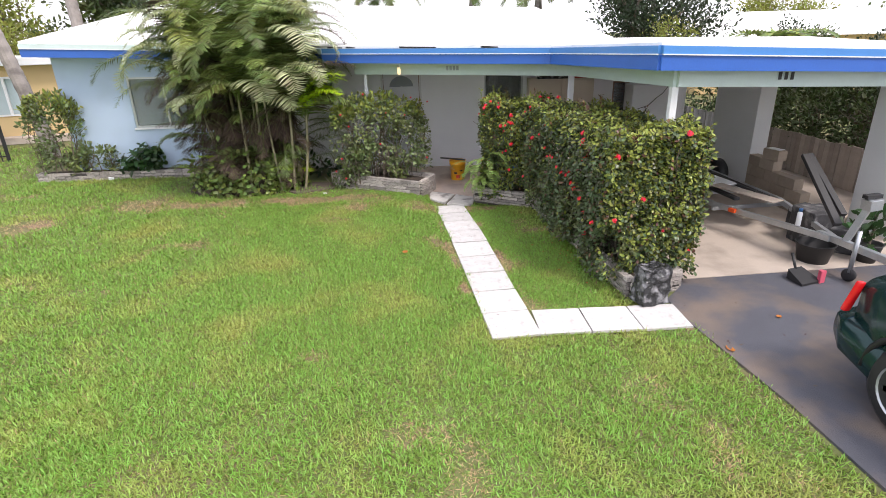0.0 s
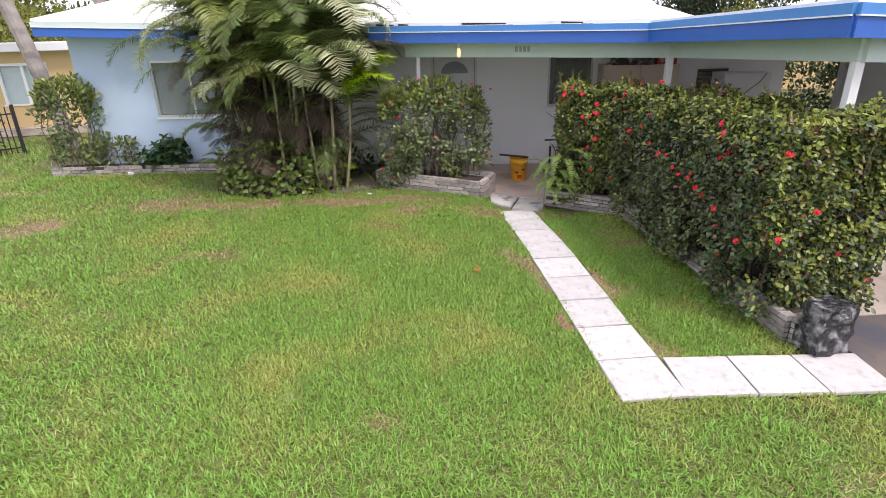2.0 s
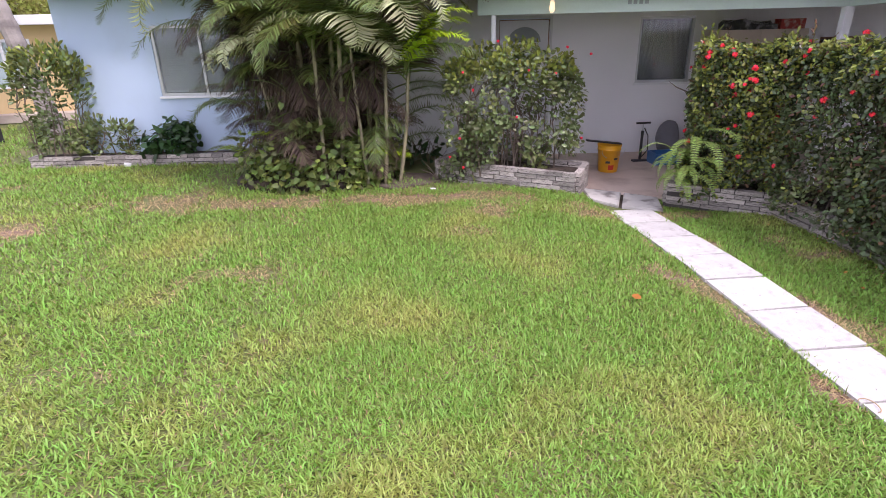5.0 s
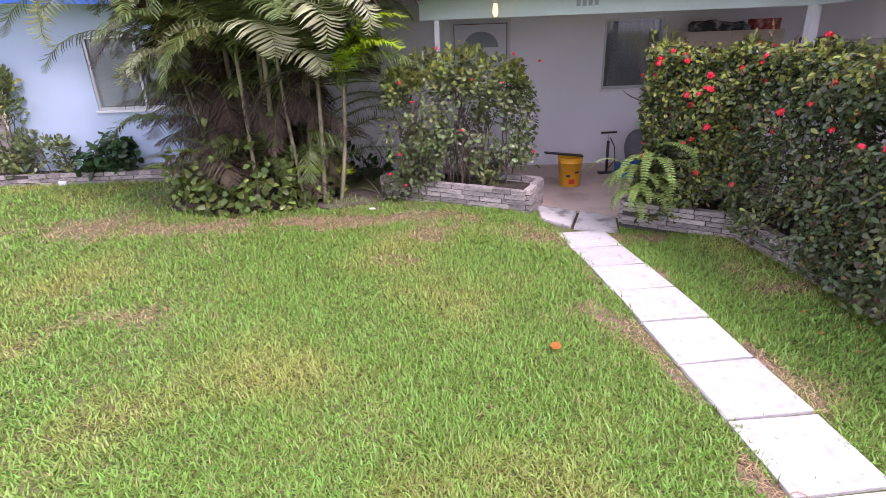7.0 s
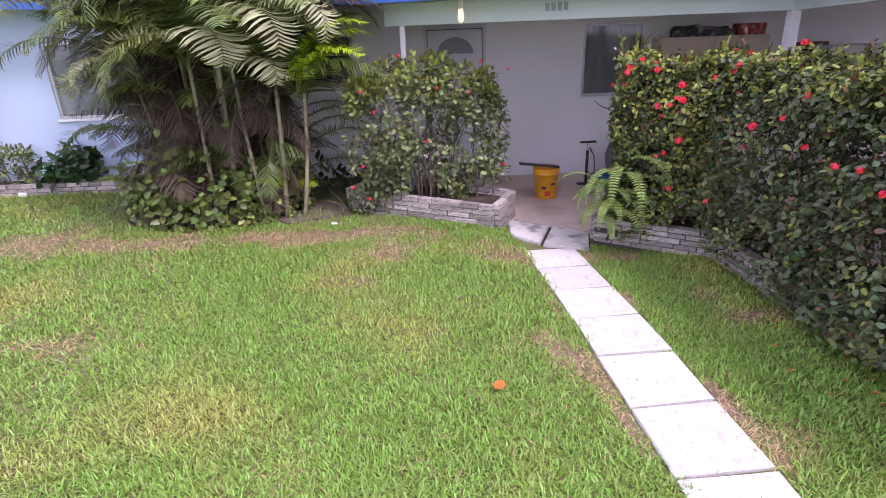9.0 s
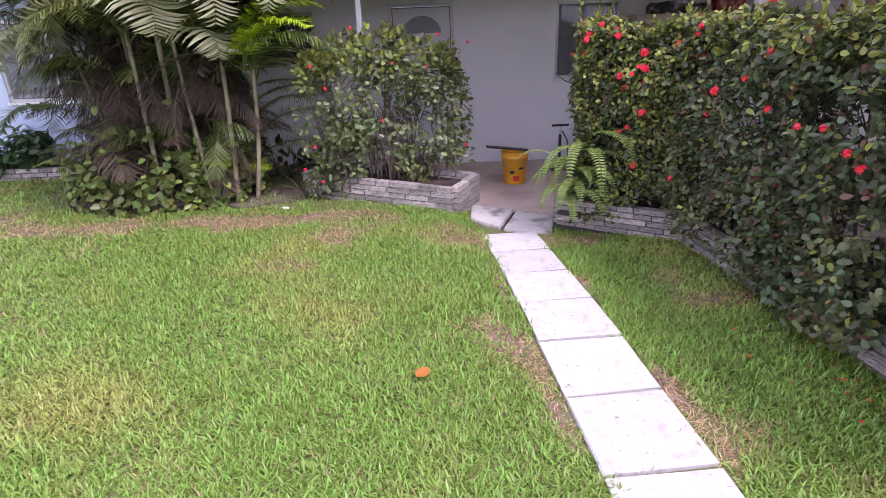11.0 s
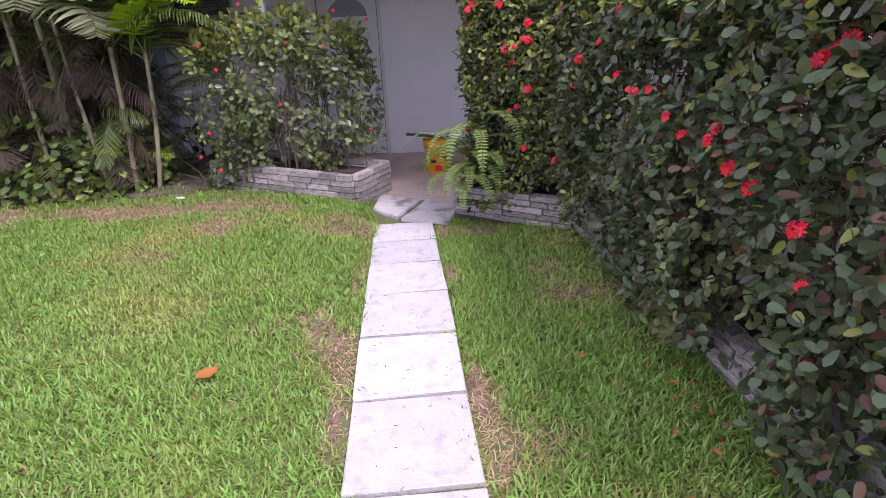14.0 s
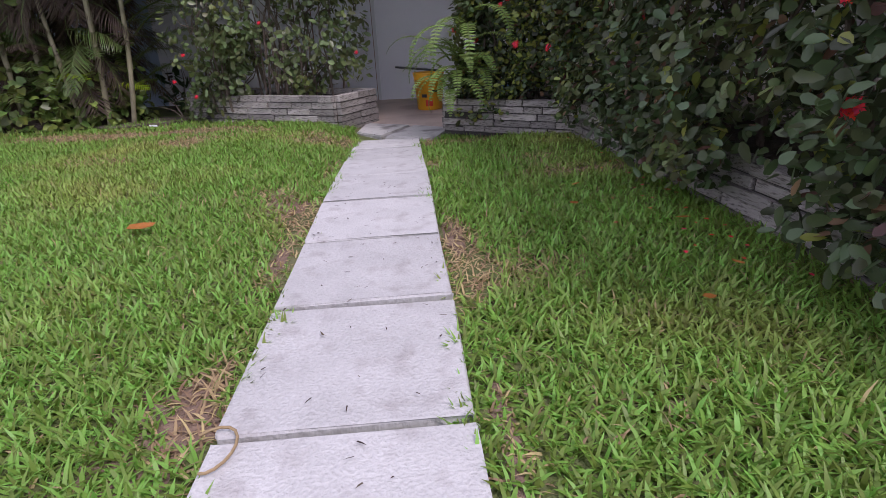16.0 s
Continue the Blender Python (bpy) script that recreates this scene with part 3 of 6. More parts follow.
def flower_mesh():
    """A head of small four-petalled flowers."""
    bm = bmesh.new()
    r = random.Random(3)
    for k in range(24):
        d = Vector((r.gauss(0, 0.75), r.gauss(0, 0.75), abs(r.gauss(0, 0.7)) + 0.35)).normalized()
        c = d * r.uniform(0.014, 0.03)
        a = d.orthogonal().normalized()
        b = d.cross(a)
        for q in range(4):
            t = q * math.pi / 2 + k
            e = math.cos(t) * a + math.sin(t) * b
            s = d.cross(e)
            bm.faces.new([bm.verts.new(c + x) for x in (Vector(), e * 0.008 + s * 0.005, e * 0.017 + d * 0.002, e * 0.008 - s * 0.005)])
    me = bpy.data.meshes.new("flower_head")
    bm.to_mesh(me)
    bm.free()
    me.materials.append(RED)
    return me


FLOWER = flower_mesh()


def flower(parent, p, s=1.0, out=(0, 0, 1)):
    o = new("flower_head", FLOWER)
    o.parent = parent
    q = (Vector(out) + Vector((0, 0, 0.4))).to_track_quat("Z", "Y").to_matrix().to_4x4()
    o.matrix_basis = Matrix.Translation(p) @ q @ Matrix.Rotation(rng.uniform(0, 6), 4, "Z") @ Matrix.Scale(s, 4)


def twigs(bm, base, top, r, n, wander=0.08):
    """A branching woody stem."""
    pts = [Vector(base)]
    for k in range(1, 6):
        f = k / 5
        pts.append(Vector(base).lerp(Vector(top), f) + Vector(rng.normal(0, wander, 3)) * f)
    tube(bm, pts, [r * (1 - 0.14 * k) for k in range(6)], 5)
    for k in range(n):
        i = int(rng.integers(1, 5))
        d = Vector((rng.normal(0, 1), rng.normal(0, 1), rng.uniform(0.6, 1.8))).normalized() * rng.uniform(0.2, 0.5)
        tube(bm, [pts[i], pts[i] + d * 0.5 + Vector(rng.normal(0, 0.03, 3)), pts[i] + d], [r * 0.5, r * 0.4, r * 0.2], 4)


# the long flowering hedge: two runs of a clipped block, bulging over its planter
def hedge_surface(n, a, b, hw, z0, top, ends):
    """Points on the sides, top and ends of a rounded block along a line; a share of them deeper inside."""
    a, b = np.array(a), np.array(b)
    d = b - a
    ln = np.linalg.norm(d)
    d = d / ln
    nrm = np.array([d[1], -d[0]])
    P, O = [], []
    areas = np.array([ln * 1.9, ln * 1.9, ln * hw * 2, 1.9 * hw * 2 * ends[0], 1.9 * hw * 2 * ends[1]])
    pick = rng.choice(5, n, p=areas / areas.sum())
    s = rng.uniform(0, ln, n)
    w = rng.uniform(-hw, hw, n)
    zf = rng.uniform(0, 1, n) ** 0.85
    for k in range(n):
        c = pick[k]
        if c < 2:
            sg = 1 if c == 0 else -1
            q, o = (s[k], sg * hw, zf[k]), (0, sg, 0.25)
        elif c == 2:
            q, o = (s[k], w[k], 1.0), (0, 0, 1)
        else:
            q, o = ((0 if c == 3 else ln), w[k], zf[k]), (-1 if c == 3 else 1, 0, 0.25)
        P.append(q)
        O.append(o)
    P, O = np.array(P), np.array(O, float)
    # round the upper edges, narrow the foot
    prof = np.where(P[:, 2] > 0.8, 1 - 1.2 * np.maximum(P[:, 2] - 0.8, 0) ** 1.6, 1.0) * np.where(P[:, 2] < 0.22, 0.95 + 0.23 * P[:, 2], 1.0)
    lat = P[:, 1] * prof
    base = a[None] + d[None] * P[:, :1] + nrm[None] * lat[:, None]
    z = z0 + (top(P[:, 0] / ln) - z0) * P[:, 2]
    W = np.column_stack([base, z])
    Ow = np.column_stack([d[None] * O[:, :1] + nrm[None] * O[:, 1:2], O[:, 2]])
    bulge = 0.14 * fuzz(W, 1.6) + 0.10 * fuzz(W, 4.5)
    depth = -np.abs(rng.normal(0, 0.12, n)) + bulge
    return W + unit(Ow) * depth[:, None], Ow


hedge = thing("hedge", Matrix(), "tall clipped flowering hedge with small red flower heads", "hedge")
A = ((2.32, 0.34), (2.30, 4.15), 0.67)
B = ((2.15, 4.50), (1.16, 5.14), 0.45)
PA1, OA1 = hedge_surface(29000, A[0], A[1], A[2], 0.12, lambda f: 2.05 - 0.08 * f + 0.05 * np.sin(f * 17), (1.6, 0.1))
PB1, OB1 = hedge_surface(12500, B[0], B[1], B[2], 0.06, lambda f: 1.97 + 0.03 * np.sin(f * 9), (0.1, 1.4))
allP, allO = np.concatenate([PA1, PB1]), np.concatenate([OA1, OB1])
# leaves that hang over the planter's edge
low = PA1[(PA1[:, 2] < 0.75) & (PA1[:, 1] < 3.0) & (OA1[:, 0] < -0.5)]
hang = low + np.array([-0.05, 0, -0.20]) * rng.uniform(0.6, 1.1, (len(low), 1))
hang = hang[hang[:, 2] > 0.10]
allP = np.concatenate([allP, hang])
allO = np.concatenate([allO, np.tile([-1.0, 0, -0.1], (len(hang), 1))])
thin = fuzz(allP, 3.1) + 0.17 * (allP[:, 2] - 0.9) > -0.33
allP, allO = allP[thin], allO[thin]
ruddy = rng.uniform(0, 1, len(allP)) < 0.07
leaves("leaves", allP[~ruddy], allO[~ruddy], 0.065, 0.038, HEDGE_LEAF, hedge, label="glossy grey-green leaves", shape="round", facing=True)
leaves("ruddy_leaves", allP[ruddy], allO[ruddy], 0.063, 0.036, RUDDY_LEAF, hedge, label="reddish brown ageing leaves", shape="round", facing=True)
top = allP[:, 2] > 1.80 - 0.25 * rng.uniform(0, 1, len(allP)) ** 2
# Young leaves on top; the extra share on the end face paints its sunlight.
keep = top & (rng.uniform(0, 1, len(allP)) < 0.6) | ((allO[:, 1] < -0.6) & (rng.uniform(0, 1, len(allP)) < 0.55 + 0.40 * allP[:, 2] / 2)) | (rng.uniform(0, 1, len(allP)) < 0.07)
leaves("young_leaves", allP[keep] + np.array([0, 0, 0.03]), allO[keep], 0.064, 0.035, TIP_LEAF, hedge, up=0.9, shape="round", facing=True, label="young yellow-green leaves, also painting sunlight on the end")
inner = allP - unit(allO) * rng.uniform(0.12, 0.30, (len(allP), 1))
leaves("inner_leaves", inner[::3], allO[::3], 0.06, 0.034, HEDGE_LEAF, hedge, spread=1.2)
bm = bmesh.new()
for k in range(34):
    f = rng.uniform(0.02, 0.98)
    a, b, hw = A if k < 26 else B
    c = Vector((*a, 0)).lerp(Vector((*b, 0)), f)
    twigs(bm, (c.x + rng.uniform(-0.25, 0.25), c.y + rng.uniform(-0.1, 0.1), 0.2), (c.x + rng.uniform(-0.4, 0.4), c.y + rng.uniform(-0.3, 0.3), 1.75), 0.016, 6)
tagged(part("wood", bm, BARK, hedge, "thin brown branches"), kind="stuff")
# upright shoots above the clipped top
bm = bmesh.new()
SP, SO = [], []
for k in range(120):
    i = rng.choice(np.flatnonzero(top))
    p = Vector(allP[i])
    h = rng.uniform(0.08, 0.24)
    q = p + Vector((rng.normal(0, 0.03), rng.normal(0, 0.03), h))
    tube(bm, [p, q], [0.004, 0.002], 4)
    for j in range(7):
        SP.append(p.lerp(q, 0.3 + 0.1 * j))
        SO.append((rng.normal(0, 1), rng.normal(0, 1), 0.6))
tagged(part("shoots", bm, STEM, hedge), kind="stuff")
SP, SO = np.array(SP), np.array(SO)
leaves("shoot_leaves", SP[:560], SO[:560], 0.06, 0.028, TIP_LEAF, hedge, spread=0.3)
leaves("ruddy_shoot_leaves", SP[560:], SO[560:], 0.06, 0.028, RUDDY_LEAF, hedge, spread=0.3)
left = np.flatnonzero((allO[:, 0] < -0.5) & (allP[:, 2] > 0.35))
rest = np.flatnonzero((allO[:, 2] > 0.9) | (allO[:, 1] < -0.6))
front = np.concatenate([rng.choice(left[((allP[left, 2] > 0.8) | (rng.uniform(0, 1, len(left)) < 0.25)) & (fuzz(allP[left], 1.9) > 0.05)], 66, replace=False), rng.choice(rest, 16, replace=False)])
for i in front:
    p = Vector(allP[i]) + Vector(unit(allO[i:i + 1])[0]) * 0.07
    flower(hedge, p, rng.uniform(0.7, 1.4), allO[i])


def shrub(name, centre, radii, n, leaf, lw, material, label, stems=8, flowers=0, shape="leaf", see=0.0, base_z=0.15, young=None, spread=0.8, facing=False):
    """A loose bush: woody stems, leaves in clusters round an uneven crown."""
    s = thing(name, pose(centre[0], centre[1], base_z), label, "shrub")
    c = np.array([0, 0, centre[2] - base_z])
    d = unit(rng.normal(0, 1, (n, 3)))
    # squarish crown
    d = np.sign(d) * np.abs(d) ** 0.7
    r = 1 - np.abs(rng.normal(0, 0.28, n))
    P = c + d * r[:, None] * np.array(radii)
    f = fuzz(P + np.array(centre), 2.4) + 0.5 * fuzz(P + np.array(centre), 6)
    P = P + d * (0.16 * f)[:, None]
    ok = (f > -0.25 + see * (1 - (P[:, 2] - c[2]) / radii[2]) * 0.5) & (P[:, 2] > 0.02)
    P, d = P[ok], d[ok]
    leaves("leaves", P, d, leaf, lw, material, s, shape=shape, spread=spread, facing=facing)
    if young is not None:
        hi = (P[:, 2] > c[2] + radii[2] * 0.45) & (rng.uniform(0, 1, len(P)) < 0.5)
        leaves("young_leaves", P[hi] + np.array([0, 0, 0.03]), d[hi], leaf, lw, young, s, shape=shape)
    if stems:
        bm = bmesh.new()
        for k in range(stems):
            a = Vector((rng.uniform(-0.7, 0.7) * radii[0], rng.uniform(-0.5, 0.5) * radii[1], -0.03))
            b = Vector((a.x * 1.2 + rng.normal(0, 0.12), a.y + rng.normal(0, 0.1), c[2] + radii[2] * rng.uniform(0.1, 0.7)))
            twigs(bm, a, b, 0.014, 5, 0.06)
        tagged(part("wood", bm, BARK, s, "thin grey-brown branches"), kind="stuff")
    for i in rng.choice(len(P), flowers, replace=False) if flowers else ():
        p = P[i] + np.array([0, -0.05, 0.02])
        flower(s, p, rng.uniform(0.8, 1.2), (0, -1, 0.3))
    return s


mid = shrub("flowering_shrub", (-1.02, 6.44, 1.10), (1.10, 0.42, 0.93), 8600, 0.082, 0.048, SHRUB_LEAF, "loose flowering shrub with bare lower stems in a brick planter", 26, 0, see=0.4, base_z=0.12, young=TIP_LEAF, shape="round", facing=True)
for x, z in ((-1.9, 0.35), (-1.75, 0.62), (-1.7, 1.55), (-1.55, 1.3), (-0.75, 1.55), (-0.35, 1.5), (0.15, 1.75), (0.1, 0.55), (-0.9, 0.9), (-1.2, 1.95), (-0.2, 1.85), (-1.7, 0.18)):
    flower(mid, (x + 0.9, -0.36, z), 0.75, (0, -1, 0.3))
shrub("shrub", (-8.95, 8.98, 1.15), (0.66, 0.42, 0.95), 3000, 0.115, 0.055, SHRUB_LEAF, "upright light green shrub against the house wall", 9, 0, see=0.4, young=TIP_LEAF)
shrub("shrub", (-8.15, 8.92, 0.48), (0.52, 0.34, 0.36), 700, 0.11, 0.05, SHRUB_LEAF, "low pale green shrub in the wall border", 5)
shrub("shrub", (-7.0, 8.82, 0.42), (0.50, 0.34, 0.30), 420, 0.17, 0.10, DARK_LEAF, "low dark green broad-leaved plant in the border", 3, shape="heart", facing=True)
shrub("trailing_plant", (-1.72, 6.52, 0.10), (0.50, 0.16, 0.26), 420, 0.075, 0.04, SHRUB_LEAF, "low trailing plant over the planter edge", 3, base_z=-0.1, shape="round", facing=True)
for x, y in ((-2.45, 7.75), (-2.2, 7.95), (-2.75, 7.9)):
    shrub("seedling", (x, y, 0.22), (0.17, 0.15, 0.20), 26, 0.15, 0.08, DARK_LEAF, "small broad-leaved seedling by the wall", 2, shape="heart", base_z=-0.1)


# ==== palms and ferns
def frond_points(base, heading, rise, length, droop, n):
    """A midrib that leaves at an angle and bows over."""
    pts = [Vector(base)]
    step = length / n
    el = rise
    for k in range(n):
        el -= droop / n * (0.4 + 1.2 * k / n)
        pts.append(pts[-1] + step * Vector((math.cos(el) * math.cos(heading), math.cos(el) * math.sin(heading), math.sin(el))))
    return pts


def frond(store, ribs, base, heading, rise, length, droop, leaflet, width, pairs=30, start=0.18, hang=0.35, vee=0.30, fwd=0.45):
    pts = frond_points(base, heading, rise, length, droop, 10)
    tube(ribs, pts, [0.012 * (1 - 0.085 * k) * min(1.0, length) for k in range(11)], 4, cap=False)
    for k in range(pairs):
        f = start + (1 - start) * (k + 0.5) / pairs
        i = min(9, int(f * 10))
        p = pts[i].lerp(pts[i + 1], f * 10 - i)
        d = (pts[i + 1] - pts[i]).normalized()
        side = d.cross(Vector((0, 0, 1)))
        side = side.normalized() if side.length > 0.05 else Vector((-math.sin(heading), math.cos(heading), 0))
        upv = side.cross(d)
        ln = leaflet * (math.sin(math.pi * min(1, 0.22 + 0.75 * f)) ** 0.7) * rng.uniform(0.9, 1.08)
        for sg in (-1, 1):
            x = side * sg + d * (fwd * (0.55 + f)) + upv * vee - Vector((0, 0, hang * rng.uniform(0.6, 1.3)))
            store.append((p, x, d, ln, width * (0.6 + 0.4 * math.sin(math.pi * f))))


STRIP_V = [(0, -0.35, 0), (0, 0.35, 0), (0.4, -0.5, 0.05), (0.4, 0.5, 0.05), (0.75, -0.36, -0.02), (0.75, 0.36, -0.02), (1, 0, -0.18)]
STRIP_F = [(0, 2, 3, 1), (2, 4, 5, 3), (4, 6, 5)]


def leaflets(name, store, material, parent, label=""):
    if not store:
        return
    P = np.array([s[0] for s in store])
    X = np.array([s[1] for s in store])
    D = np.array([s[2] for s in store])
    L = np.array([s[3] for s in store])
    Wd = np.array([s[4] for s in store])
    many(name, STRIP_V, STRIP_F, P, X, D, np.stack([L, Wd, L], 1), material, parent, label, "stuff")


def palm_clump():
    pc = thing("palm_clump", Matrix(), "dense clump of areca palms with vines round its foot", "palm")
    green, pale, lime, dry, bright = [], [], [], [], []
    ribs = bmesh.new()
    canes = []
    for k in range(22):
        x, y = -3.95 + rng.normal(0, 0.42), 7.2 + rng.normal(0, 0.28)
        x = min(-3.1, max(-4.7, x))
        h = rng.uniform(1.9, 3.3)
        lean = Vector(((x + 3.95) * rng.uniform(0.1, 0.3), (y - 7.2) * 0.25, 0))
        canes.append((Vector((x, y, -0.05)), h, lean))
    canes += [(Vector((-3.25, 6.36, -0.05)), 2.2, Vector((-0.06, -0.02, 0))), (Vector((-3.0, 6.45, -0.05)), 1.9, Vector((0.05, 0, 0))), (Vector((-3.9, 6.38, -0.05)), 2.2, Vector((0.0, 0, 0))), (Vector((-2.78, 6.55, -0.05)), 1.7, Vector((0.12, 0, 0)))]
    for n, (b, h, lean) in enumerate(canes):
        topp = b + lean * h + Vector((0, 0, h))
        bm = bmesh.new()
        m = 14
        pts = [b.lerp(topp, i / m) + lean * 0.3 * math.sin(math.pi * i / m) for i in range(m + 1)]
        r0 = rng.uniform(0.022, 0.036)
        tube(bm, pts, [r0 * (1.12 if i % 3 == 0 else 0.96) * (1 - 0.012 * i) for i in range(m + 1)], 8)
        part("cane", bm, CANE, pc, smooth=True)
        outw = math.atan2(lean.y - 0.05, lean.x + 1e-4)
        for j in range(rng.integers(5, 8)):
            hd = outw + rng.normal(0, 1.5)
            if math.cos(hd) < -0.3 and topp.x < -4.3:
                hd += 1.6
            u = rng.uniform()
            # taller canes get more fronds in the painted-sunlight colour
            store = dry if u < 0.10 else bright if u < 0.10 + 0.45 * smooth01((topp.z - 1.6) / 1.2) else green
            frond(store, ribs, topp - Vector((0, 0, 0.1 * j * 0.4)), hd, radians(rng.uniform(40, 84)), rng.uniform(1.4, 2.1) * (0.75 + 0.10 * h), radians(rng.uniform(75, 145)),
                  rng.uniform(0.38, 0.52), 0.026, 40, hang=rng.uniform(0.2, 0.6))
    # low fronds at the foot
    for k in range(26):
        a = rng.uniform(math.pi * 1.0, math.tau)
        b = Vector((-4.0 + 0.95 * math.cos(a), 7.1 + 0.45 * math.sin(a), rng.uniform(0.1, 0.7)))
        frond(green if k % 3 else lime if k % 2 else dry, ribs, b, a + rng.normal(0, 0.5), radians(rng.uniform(45, 82)), rng.uniform(0.6, 1.0), radians(rng.uniform(60, 120)), rng.uniform(0.22, 0.32), 0.017, 26)
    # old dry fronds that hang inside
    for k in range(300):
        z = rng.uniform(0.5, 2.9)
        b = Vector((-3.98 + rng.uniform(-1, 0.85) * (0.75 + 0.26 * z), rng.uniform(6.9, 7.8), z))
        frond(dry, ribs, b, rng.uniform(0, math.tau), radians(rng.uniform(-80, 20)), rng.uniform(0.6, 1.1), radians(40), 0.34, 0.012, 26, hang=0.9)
    # drooping green shell, wider upwards
    for k in range(46):
        z = rng.uniform(1.6, 3.3)
        side = rng.uniform(-1, 1)
        b = Vector((-3.98 + side * (0.45 + 0.22 * z), rng.uniform(6.8, 7.5), z))
        hd = math.atan2(-rng.uniform(0.1, 1.0), side * 1.3 + rng.normal(0, 0.3))
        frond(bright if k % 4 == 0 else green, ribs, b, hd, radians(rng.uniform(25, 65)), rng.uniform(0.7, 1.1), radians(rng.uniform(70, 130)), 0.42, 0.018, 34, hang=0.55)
    # broad pale fronds, with the sky's gloss painted into their colour
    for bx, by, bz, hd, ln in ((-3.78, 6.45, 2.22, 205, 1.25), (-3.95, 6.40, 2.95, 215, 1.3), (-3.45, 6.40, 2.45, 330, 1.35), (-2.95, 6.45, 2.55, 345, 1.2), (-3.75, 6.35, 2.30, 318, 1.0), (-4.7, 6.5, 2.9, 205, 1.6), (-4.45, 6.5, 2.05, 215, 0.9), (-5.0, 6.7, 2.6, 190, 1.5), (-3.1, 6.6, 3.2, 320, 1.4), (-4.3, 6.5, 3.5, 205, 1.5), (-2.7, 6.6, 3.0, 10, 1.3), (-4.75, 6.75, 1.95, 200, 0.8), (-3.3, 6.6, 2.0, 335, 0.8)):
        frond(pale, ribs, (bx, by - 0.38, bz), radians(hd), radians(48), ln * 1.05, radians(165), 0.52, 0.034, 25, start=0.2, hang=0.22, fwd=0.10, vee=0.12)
    frond(green, ribs, (-4.7, 6.9, 1.95), radians(188), radians(48), 2.1, radians(115), 0.42, 0.022, 38, hang=0.6)
    # long dark fronds arching out past the wall
    for bx, bz, hd, up, ln in ((-4.9, 2.5, 185, 45, 2.3), (-5.0, 1.2, 188, 35, 1.0), (-3.0, 2.9, 352, 55, 2.0), (-2.9, 2.4, 5, 48, 1.6), (-3.1, 3.2, 340, 60, 2.0)):
        frond(green, ribs, (bx, 6.85, bz), radians(hd), radians(up), ln, radians(115), 0.42, 0.024, 42, hang=0.45)
    for hd, ln, up in ((15, 1.15, 78), (335, 1.0, 70), (40, 0.95, 74), (350, 1.2, 84)):
        frond(lime, ribs, (-2.65, 6.35, 1.62), radians(hd), radians(up), ln * 1.25, radians(105), 0.40, 0.036, 32)
    frond(green, ribs, (-5.2, 7.3, 0.3), radians(178), radians(45), 0.8, radians(80), 0.26, 0.018, 30)
    for z in (0.45, 0.7, 0.95, 1.15, 1.35):
        frond(green, ribs, (-2.85, 7.2, z), radians(rng.uniform(-35, 20)), radians(rng.uniform(25, 48)), 1.3, radians(90), 0.32, 0.018, 38)
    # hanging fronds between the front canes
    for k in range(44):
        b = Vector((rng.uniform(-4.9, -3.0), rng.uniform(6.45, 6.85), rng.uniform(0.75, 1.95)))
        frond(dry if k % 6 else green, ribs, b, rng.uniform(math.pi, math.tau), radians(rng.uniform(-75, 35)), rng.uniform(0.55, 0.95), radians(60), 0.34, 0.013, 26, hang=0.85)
    # tall crown
    for k in range(40):
        side = rng.uniform(-1, 1)
        b = Vector((-4.0 + 0.9 * side, rng.uniform(6.8, 7.5), rng.uniform(2.2, 3.3)))
        hd = math.atan2(rng.uniform(-0.9, 0.5), side + rng.normal(0, 0.25))
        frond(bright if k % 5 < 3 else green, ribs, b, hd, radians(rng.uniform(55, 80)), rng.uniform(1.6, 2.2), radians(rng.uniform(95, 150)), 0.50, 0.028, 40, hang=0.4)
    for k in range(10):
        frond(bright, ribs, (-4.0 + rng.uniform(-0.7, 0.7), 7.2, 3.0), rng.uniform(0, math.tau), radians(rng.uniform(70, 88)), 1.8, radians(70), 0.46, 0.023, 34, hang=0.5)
    leaflets("fronds", green, PALM_LEAF, pc, "dark green feathery fronds")
    leaflets("bright_fronds", bright, PALM_SUN, pc, "yellow-green feathery fronds with sunlight painted in")
    leaflets("pale_fronds", pale, PALM_PALE, pc, "pale green fronds with a painted silvery sheen")
    leaflets("lime_fronds", lime, PALM_LIME, pc, "bright lime green young fronds")
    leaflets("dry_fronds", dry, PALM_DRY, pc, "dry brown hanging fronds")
    tagged(part("midrib", ribs, STEM, pc), kind="stuff")
    # vines at the foot
    n = 900
    a = rng.uniform(math.pi * 0.95, math.tau * 1.03, n)
    r = rng.uniform(0.75, 1.06, n)
    P = np.column_stack([-4.0 + 1.25 * r * np.cos(a), 7.0 + 0.90 * r * np.sin(a), np.abs(rng.normal(0.18, 0.30, n)) * (1.2 - 0.2 * r)])
    O = np.column_stack([np.cos(a), np.sin(a), np.full(n, 0.1)])
    leaves("vine_leaves", P, O, 0.105, 0.09, VINE_LEAF, pc, up=0.1, spread=0.5, shape="heart", facing=True, label="yellow-green heart-shaped vine leaves")
    part("mound", lathe(bmesh.new(), [(1.0, -0.05), (0.93, 0.1), (0.7, 0.24), (0.35, 0.3), (0.0, 0.32)], 28), SOIL, pc, "dark leaf litter", m=pose(-4.1, 7.05, 0) @ Matrix.Diagonal((1.35, 0.85, 1, 1)), smooth=True)


palm_clump()

